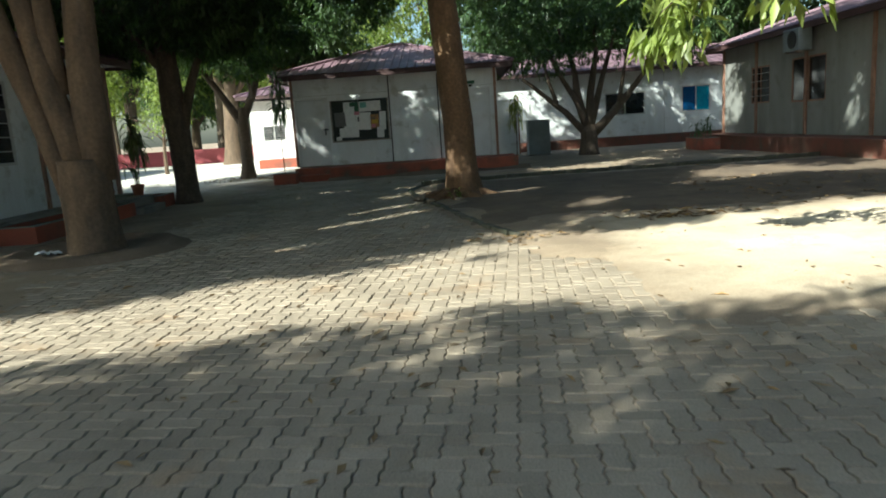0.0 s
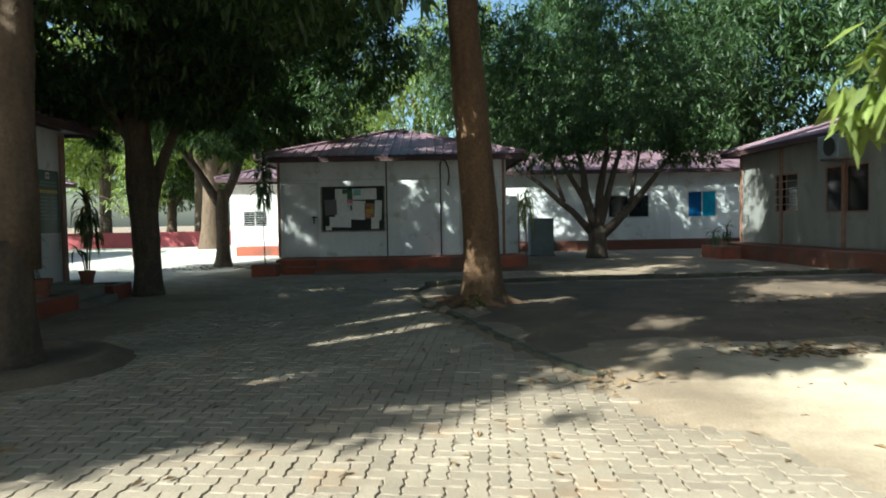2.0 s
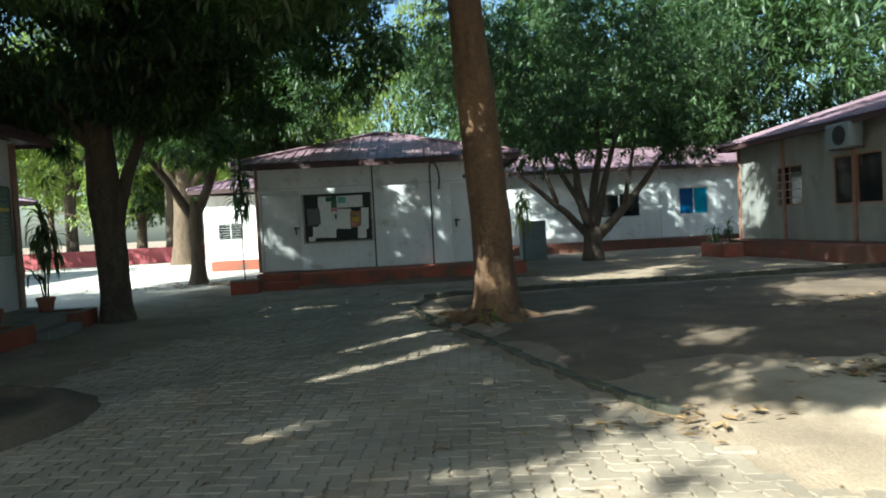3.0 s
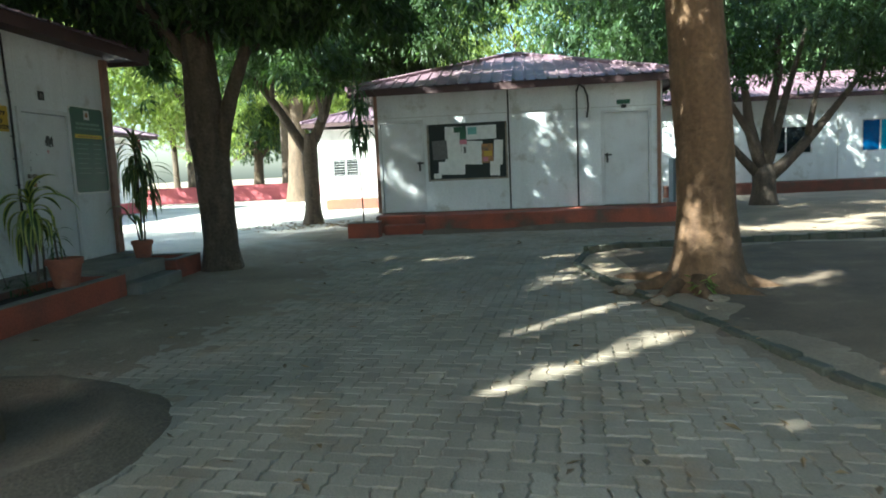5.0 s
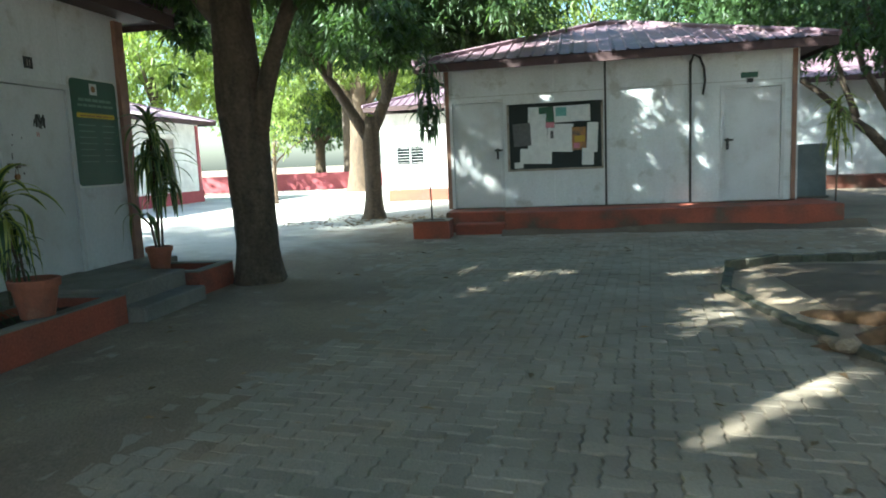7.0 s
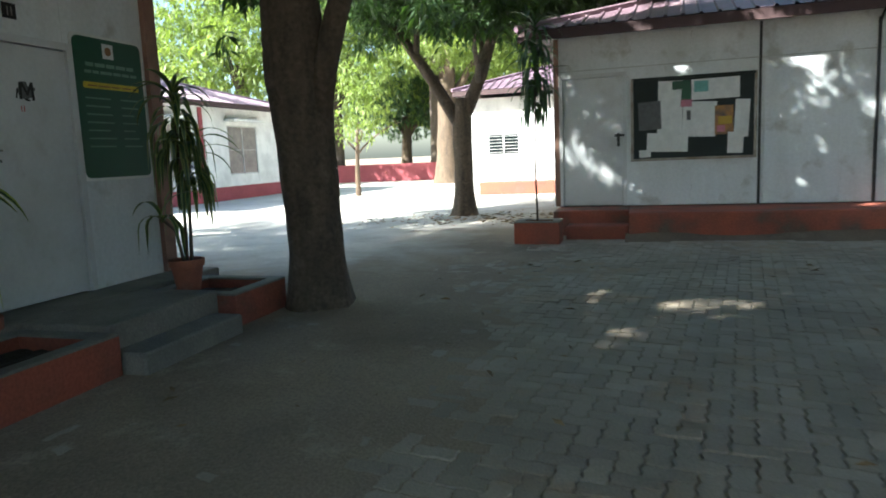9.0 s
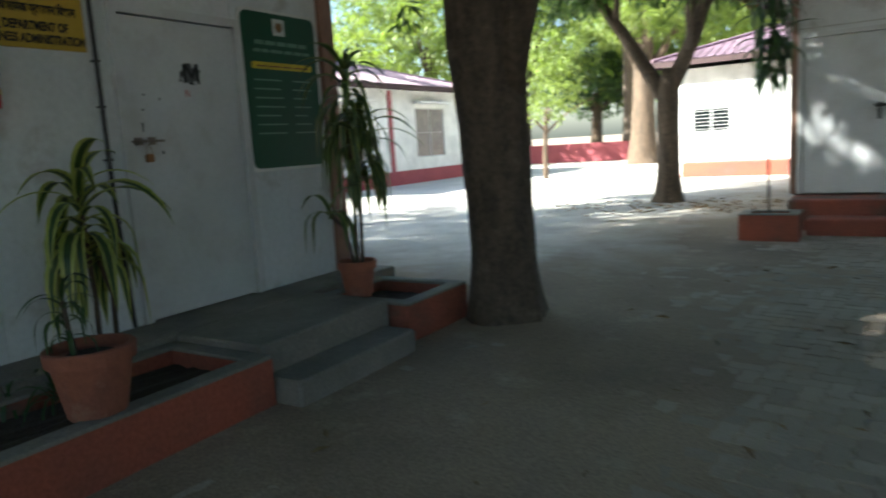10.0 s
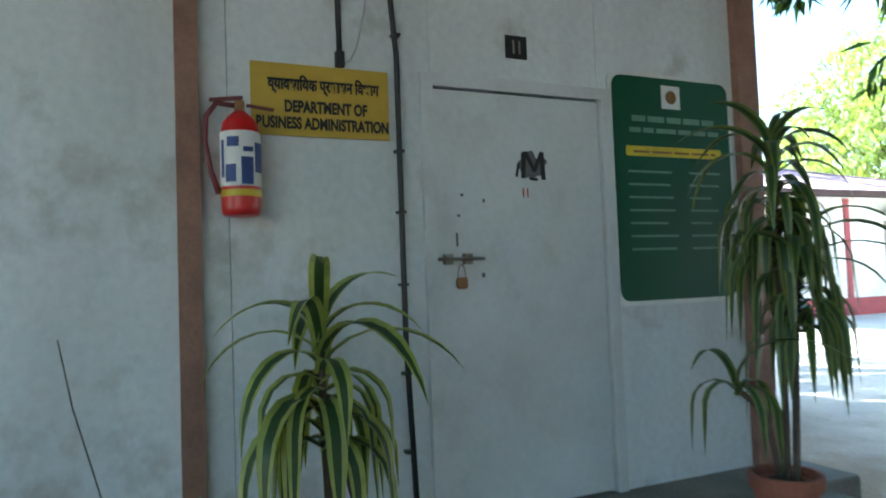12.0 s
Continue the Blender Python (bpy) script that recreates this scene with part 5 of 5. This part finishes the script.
b.tube([(0.02, 0.01, 2.44), (0.03, 0.045, 2.46), (0.03, 0.075, 2.52), (0.02, 0.12, 2.7), (0.015, 0.15, 2.95), (0.01, 0.16, 3.3)], [0.004] * 6, 6)
part("loose_wire", b, M_frame, cond2, "thin white loose wire", smooth=True)

# fire extinguisher
ext = thing("fire_extinguisher", (LW + 0.11, 13.86, 1.75), "red fire extinguisher hung on the wall", "fire extinguisher")
R = 0.078
b = MB()
b.lathe([(R * 0.8, 0), (R * 0.95, 0.008), (R, 0.03), (R, 0.33), (R * 0.9, 0.375), (R * 0.6, 0.405), (0.03, 0.42), (0.02, 0.43)], 28)
part("cylinder", b, M_red_gloss, ext, smooth=True)
b = MB()
n = 14
lab = [(0.0805 * math.cos(a), 0.0805 * math.sin(a)) for a in np.linspace(-1.5, 1.35, n)]
b.add([(x, y, z) for z in (0.115, 0.335) for x, y in lab], [(i, i + 1, n + i + 1, n + i) for i in range(n - 1)])
labl = part("label", b, M_paper, ext, "white and blue printed label")
for a0, a1, z0, z1 in ((-0.9, -0.35, 0.13, 0.2), (-0.1, 0.5, 0.12, 0.23), (0.6, 1.25, 0.17, 0.29), (-0.8, -0.2, 0.27, 0.31), (0.0, 0.5, 0.25, 0.27), (-1.2, -1.0, 0.15, 0.3)):
    b = MB()
    arc = [(0.0825 * math.cos(a), 0.0825 * math.sin(a)) for a in np.linspace(a0, a1, 6)]
    b.add([(x, y, z) for z in (z0, z1) for x, y in arc], [(i, i + 1, 6 + i + 1, 6 + i) for i in range(5)])
    part("print", b, M_print_blue, labl)
b = MB()
b.lathe([(R * 1.02, 0.075), (R * 1.03, 0.077), (R * 1.03, 0.1), (R * 1.02, 0.102)], 28)
part("yellow_band", b, M_yellow_bright, ext)
b = MB()
b.tube([(0, 0, 0.42), (0, 0, 0.47)], [0.022, 0.02], 10)
part("valve", b, M_brass, ext)
b = MB()
b.box(-0.012, 0.012, -0.05, 0.08, 0.472, 0.484, 0, pose(0, 0, 0, 8, 0, 0))
b.box(-0.012, 0.012, -0.02, 0.09, 0.45, 0.458, 0, pose(0, 0, 0, -6, 0, 0))
part("handle", b, M_hose, ext)
b = MB()
b.tube([(0, -0.02, 0.45), (0, -0.09, 0.455), (0, -0.13, 0.40), (0, -0.135, 0.3), (0, -0.115, 0.18), (0, -0.085, 0.09)], [0.011, 0.011, 0.011, 0.011, 0.011, 0.014], 8)
part("hose", b, M_hose, ext, smooth=True)
b = MB()
b.box(-0.109, -0.07, -0.03, 0.03, 0.2, 0.4)
part("bracket", b, M_dark, ext)

# ---- the small hall's fittings ----
MIDM = pose(-1.1, 25.875, 0, 0, 0, -2) @ ms
nb = thing("notice_board", (0, 0, 0), "black notice board with torn white papers pinned on it", "notice board")
b = MB()
plate(b, 1.31, 3.12, 1.18, 2.43, 0.003, 0.02, 0, MIDM)
part("backing", b, M_board, nb)
for a in ((1.29, 3.14, 2.43, 2.47), (1.29, 3.14, 1.14, 1.18), (1.27, 1.31, 1.14, 2.47), (3.12, 3.16, 1.14, 2.47)):
    b = MB()
    plate(b, *a, 0.0, 0.045, 0, MIDM)
    part("frame", b, M_steel if a[2] < 1.2 else M_board, nb)
lift = 0.0
for u0, u1, z0, z1, mt in ((1.69, 2.07, 1.57, 2.40, "w"), (2.07, 2.57, 1.5, 2.05, "w"), (2.2, 2.91, 2.08, 2.40, "w"), (1.52, 2.15, 1.28, 1.58, "w"), (2.55, 2.82, 1.52, 1.97, "o"), (2.84, 3.05, 1.47, 2.05, "w"), (2.74, 2.97, 1.22, 1.55, "w"), (1.39, 1.74, 1.64, 2.09, "d"), (1.4, 1.58, 1.2, 1.32, "w"),
                           (1.91, 2.18, 2.26, 2.39, "g"), (2.05, 2.2, 2.02, 2.3, "g"), (2.24, 2.45, 2.2, 2.37, "t"), (2.04, 2.21, 1.98, 2.09, "p"), (2.13, 2.19, 1.77, 1.92, "d"), (2.58, 2.7, 1.56, 1.66, "p"), (2.6, 2.8, 1.68, 1.8, "y")):
    b = MB()
    lift += 0.0012
    plate(b, u0, u1, z0, z1, 0.0195, 0.0205 + lift, 0, MIDM @ pose((u0 + u1) / 2, 0, (z0 + z1) / 2, 0, rr.uniform(-3, 3), 0) @ pose(-(u0 + u1) / 2, 0, -(z0 + z1) / 2))
    part("paper", b, {"w": M_paper, "o": M_poster, "p": M_pink, "d": M_smudge, "g": M_green, "t": M_teal, "y": M_yellow}[mt], nb)
for dr, u, z0, z1 in ((door_a, 1.07, 1.4, 1.62), (door_b, 5.45, 1.4, 1.62)):
    b = MB()
    plate(b, u - 0.02, u + 0.02, z0, z1, 0.012, 0.06, 0, ms)
    part("handle", b, M_dark, dr)
    b = MB()
    plate(b, u - 0.06, u + 0.1, z1 - 0.06, z1 - 0.02, 0.03, 0.07, 0, ms)
    part("bolt", b, M_dark, dr)
h = thing("door_sign", (0, 0, 0), "small green and black sign above the door", "sign")
b = MB()
plate(b, 5.68, 5.98, 2.72, 2.82, 0.003, 0.012, 0, MIDM)
part("plate", b, M_green, h)
b = MB()
plate(b, 5.78, 5.9, 2.63, 2.71, 0.003, 0.012, 0, MIDM)
part("number", b, M_ink, h)
h = thing("cable", (0, 0, 0), "black cable looping down from the eaves", "cable")
b = MB()
b.tube([MIDM @ Vector((4.78 + dx, -0.05, z)) for dx, z in ((0.0, 3.05), (0.05, 3.2), (0.16, 3.15), (0.24, 2.95), (0.26, 2.7), (0.22, 2.45))], [0.022] * 6, 8)
part("loop", b, M_dark, h, smooth=True)
for u in (0.06, 6.62):
    joint(mid, ms, u, 0.42, 3.2, M_post, 0.08, 0.03, "post")
b = MB()
b.box(0.1, 6.6, -0.006, 0, 2.66, 2.675, 0, ms)
part("seam", b, M_frame, mid)

# ---- across the garden ----
ac = thing("air_conditioner", (10.62, 20.4, 2.85), "grey outdoor air conditioner on a wall bracket", "air conditioner")
b = MB()
b.box(-0.2, 0.2, -0.45, 0.45, 0.04, 0.66, 0.02)
part("case", b, M_grey_box, ac)
b = MB()
b.lathe([(0.24, 0), (0.25, 0.01), (0.25, 0.02), (0.22, 0.022), (0.05, 0.015)], 20)
b.v = [tuple(pose(-0.2, -0.1, 0.35, 0, -90, 0) @ Vector(p)) for p in b.v]
part("fan_grille", b, M_dark, ac)
for y in (-0.3, 0.3):
    b = MB()
    b.box(-0.22, 0.33, y - 0.02, y + 0.02, 0.0, 0.04)
    part("bracket", b, M_steel, ac)
cab = thing("metal_cabinet", (4.35, 29.0, 0), "grey metal cabinet standing between the halls", "cabinet")
b = MB()
b.box(-0.45, 0.45, -0.3, 0.3, 0.05, 1.45, 0.02)
part("case", b, M_grey_box, cab)
b = MB()
b.box(-0.4, 0.4, -0.315, -0.301, 0.1, 1.38)
part("door", b, M_grey_box, cab)
b = MB()
b.box(-0.5, 0.5, -0.35, 0.35, 0, 0.05)
part("base", b, M_concrete, cab)
gate = thing("gate_panel", (3.35, 31.0, 0), "tall white panel screen between the halls", "panel")
b = MB()
b.box(-0.5, 0.45, 0, 0.06, 0, 2.4)
part("sheet", b, M_panel, gate)
for x in (-0.5, 0.45):
    b = MB()
    b.tube([(x, 0.03, 0), (x, 0.03, 2.5)], [0.04, 0.04], 8)
    part("post", b, M_post, gate)

# ---- loose things on the ground ----
scrap = thing("paper_scrap", (-5.42, 9.42, 0.035), "crumpled white paper scrap on the earth", "paper")
b = MB()
k = 6
b.add([(0.3 * i / k - 0.15, 0.18 * j / k - 0.09, 0.03 + 0.05 * noise.noise(Vector((i * 0.6, j * 0.7, 4))) + 0.02 * (i % 2)) for j in range(k + 1) for i in range(k + 1)], [(j * (k + 1) + i, j * (k + 1) + i + 1, (j + 1) * (k + 1) + i + 1, (j + 1) * (k + 1) + i) for j in range(k) for i in range(k)])
part("sheet", b, M_paper, scrap)


def litter(name, spots, size, seed, label, mat):
    r = random.Random(seed)
    v, f = [], []
    for x, y, z in spots:
        L, a, W = size * r.uniform(0.6, 1.3), r.uniform(0, 6.28), 0.32 * r.uniform(0.7, 1.2)
        c, s = math.cos(a), math.sin(a)
        o = len(v)
        for u, w, h in ((-0.5, 0, 0.0), (0, -W / 2, 0.15 * r.uniform(0, 1.4)), (0, 0, 0.02), (0, W / 2, 0.15 * r.uniform(0, 1.4)), (0.5, 0, 0.18 * r.random())):
            v.append((x + L * (u * c - w * s), y + L * (u * s + w * c), z + L * h + 0.004))
        f += [(o, o + 1, o + 2), (o, o + 2, o + 3), (o + 1, o + 4, o + 2), (o + 2, o + 4, o + 3)]
    b = MB()
    b.v, b.f = v, f
    ob = part(name, b, mat)
    return tagged(ob, label, "leaves", kind="stuff")


r = random.Random(8)
spots = []
for i in range(420):
    x, y = r.uniform(-6.2, 7), r.uniform(1.5, 20)
    spots.append((x, y, max(0.0, ground_height(x, y))))
for i in range(150):
    x, y = r.uniform(-4.0, 4.5), r.uniform(2.2, 10.5)
    spots.append((x, y, max(0.0, ground_height(x, y)) + 0.004))
litter("fallen_leaves", spots, 0.095, 1, "dry leaves scattered over paving and earth", M_dry_leaf)
spots = [(3.12 + r.gauss(0, 0.42), 9.12 + r.gauss(0, 0.16), 0.02 + abs(r.gauss(0, 0.045))) for i in range(260)]
spots += [(1.0 + r.gauss(0, 0.3), 8.3 + r.gauss(0, 0.2), 0.02 + abs(r.gauss(0, 0.02))) for i in range(40)]
litter("leaf_heap", spots, 0.12, 2, "small heap of swept dry leaves", M_dry_leaf)
spots = [(r.uniform(4.5, 8.0), r.uniform(9.5, 14.0), 0.03 + 0.03 * r.random()) for i in range(240)]
litter("fallen_leaves", spots, 0.12, 3, "drift of dry leaves on the garden earth", M_dry_leaf)
spots = [(-6.6 + r.gauss(0, 1.5), 24.9 + r.gauss(0, 0.7), 0.02 + 0.03 * r.random()) for i in range(420)]
litter("fallen_leaves", spots, 0.12, 4, "drift of dry brown leaves under the forked tree", M_dry_leaf)
roots = thing("tree_roots", (0.5, 13.85, 0), "exposed roots and stones round the trunk", "roots")
for i in range(7):
    a = 2.0 + i * 0.72 + r.uniform(-0.2, 0.2)
    L = r.uniform(0.6, 1.15)
    b = MB()
    b.tube([(0.25 * math.cos(a), 0.25 * math.sin(a), 0.16), (0.5 * math.cos(a + 0.1), 0.5 * math.sin(a + 0.1), 0.07), (L * math.cos(a + 0.25), L * math.sin(a + 0.25), 0.02), ((L + 0.3) * math.cos(a + 0.2), (L + 0.3) * math.sin(a + 0.2), -0.05)], [0.11, 0.08, 0.05, 0.02], 9, 0.25, seed=i)
    part("root", b, M_bark_red, roots, smooth=True)
stone = MB()
stone.lathe([(0.07, 0), (0.1, 0.03), (0.1, 0.07), (0.06, 0.1), (0.01, 0.105)], 9)
stone.v = [tuple(Vector(p) * (1 + 0.25 * noise.noise(Vector(p) * 14))) for p in stone.v]
st = tagged(part("stone", stone, M_dirt), "small dusty stone at the tree foot", "stone", "stones round the tree")
st.matrix_world = pose(-0.35, 13.75, 0.0, 0, 0, 20)
for i in range(9):
    a = r.uniform(2.4, 4.6) if i < 6 else r.uniform(-0.6, 0.6)
    d = r.uniform(0.7, 1.2)
    s = r.uniform(0.5, 1.2)
    copy_thing(st, pose(0.5 + d * math.cos(a), 13.85 + d * math.sin(a), 0.0, 0, 0, r.uniform(0, 360)) @ Matrix.Diagonal((s, s * 0.8, s * 0.7, 1)))
weed = thing("weed", (0.32, 13.42, 0.02), "small bright green weed at the tree foot", "plant")
crown(weed, [(0, 0, 0.12, 0.1, 0.08, 0.07)], 8, 0.12, 41, M_leaf_light, 5, 0.1, 0.1)


# ---- kerb and paving ----
kerb = thing("kerb", (0, 0, 0), "low dark mossy kerb round the garden", "kerb", kind="structure")
ks = MB()
ks.box(-0.145, 0.145, -0.05, 0.05, -0.06, 0.085, 0.012)
ks_mesh = ks.mesh("stone", M_kerb)
r = random.Random(5)
for (xa, ya), (xb, yb) in zip(GARDEN[1:11], GARDEN[2:11]):
    L = math.hypot(xb - xa, yb - ya)
    n = max(1, round(L / 0.3))
    for i in range(n):
        t = (i + 0.5) / n
        o = new("stone", ks_mesh)
        o.parent = kerb
        y = ya + (yb - ya) * t
        o.matrix_local = pose(xa + (xb - xa) * t + r.uniform(-0.012, 0.012), y + r.uniform(-0.012, 0.012), r.uniform(-0.03, 0.0) + (0.045 if ya > 17 else -0.03), r.uniform(-3, 3), r.uniform(-2, 2), math.degrees(math.atan2(yb - ya, xb - xa)) + r.uniform(-3, 3))

U, TURN_P = 0.116, radians(-7)


def wave(t):
    t -= math.floor(t)
    return 4 * t if t < 0.25 else (1 - (t - 0.25) * 4 if t < 0.75 else -1 + (t - 0.75) * 4)


def paver_shape(w, h):
    """Outline, top and side of an interlocking paver of w by h cells, its corner at the origin."""
    per = []
    for a, b_, n, ax in (((0, 0), (1, 0), w, 0), ((w, 0), (0, 1), h, 1), ((w, h), (-1, 0), w, 0), ((0, h), (0, -1), h, 1)):
        for i in range(n):
            for q in (0, 0.25, 0.75):
                per.append((a[0] + b_[0] * (i + q), a[1] + b_[1] * (i + q)))
    def warp(x, y, inset):
        cx, cy = w / 2, h / 2
        X, Y = x + 0.07 * wave(y), y + 0.045 * wave(x)
        X += -inset if x > cx + 1e-6 and abs(x - w) < 1e-6 else (inset if abs(x) < 1e-6 else 0)
        Y += -inset if abs(y - h) < 1e-6 else (inset if abs(y) < 1e-6 else 0)
        return X * U, Y * U
    n = len(per)
    top = [(*warp(x, y, 0.07), 0.0) for x, y in per]
    side = [(*warp(x, y, 0.04), -0.007) for x, y in per]
    low = [(*warp(x, y, 0.04), -0.045) for x, y in per]
    faces = [tuple(range(n))]
    for k in (0, n):
        faces += [(k + n + i, k + n + (i + 1) % n, k + (i + 1) % n, k + i) for i in range(n)]
    return top + side + low, faces


shapes = [paver_shape(2, 1), paver_shape(1, 2)]
meshes = []
for v, f in shapes:
    b = MB()
    b.v, b.f = v, f
    meshes.append(b.mesh("paver", M_paver))
paving = thing("paving", (0, 0, 0), "grey interlocking zigzag concrete pavers, dusty and worn", "paving", kind="structure")
base_v = [np.array(v) for v, f in shapes]
big_v, big_f, off, singles = [], [], 0, 0
ct, sn = math.cos(TURN_P), math.sin(TURN_P)
rng = np.random.default_rng(12)
for j in range(-60, 215):
    for i in range(-110, 110):
        k = (i - j) % 4
        if k not in (0, 3):
            continue
        kind = 0 if k == 0 else 1
        ox, oy = i * U, j * U
        x, y = -1.0 + ox * ct - oy * sn, oy * ct + ox * sn
        if not (-6.3 < x < 6.5 and 1.2 < y < 21.5) or in_garden(x + 0.12, y + 0.1) or in_garden(x + 0.3, y) or (x > 1.6 + max(0, 5.2 - y) * 1.5 and y < 17.5):
            continue
        if dust(x, y) > 0.012:
            continue
        z = float(rng.normal(0, 0.0022))
        tilt = rng.normal(0, 0.012, 2)
        if -1.3 < x < 0.9 and 2.2 < y < 5.6 and singles < 300:
            o = new("paver", meshes[kind])
            o.parent = paving
            o.matrix_local = Matrix.Translation((x, y, z)) @ Matrix.Rotation(TURN_P, 4, "Z")
            singles += 1
            continue
        v = base_v[kind]
        p = np.stack([x + v[:, 0] * ct - v[:, 1] * sn, y + v[:, 0] * sn + v[:, 1] * ct, z + v[:, 2] + v[:, 0] * tilt[0] + v[:, 1] * tilt[1]], 1)
        big_v.append(p)
        big_f.extend([tuple(q + off for q in f) for f in shapes[kind][1]])
        off += len(v)
me = bpy.data.meshes.new("pavers")
me.from_pydata(np.concatenate(big_v).tolist(), [], big_f)
me.materials.append(M_paver_far)
rest = new("pavers", me)
rest.parent = paving
tagged(rest, "grey zigzag pavers further along the path", kind="stuff")
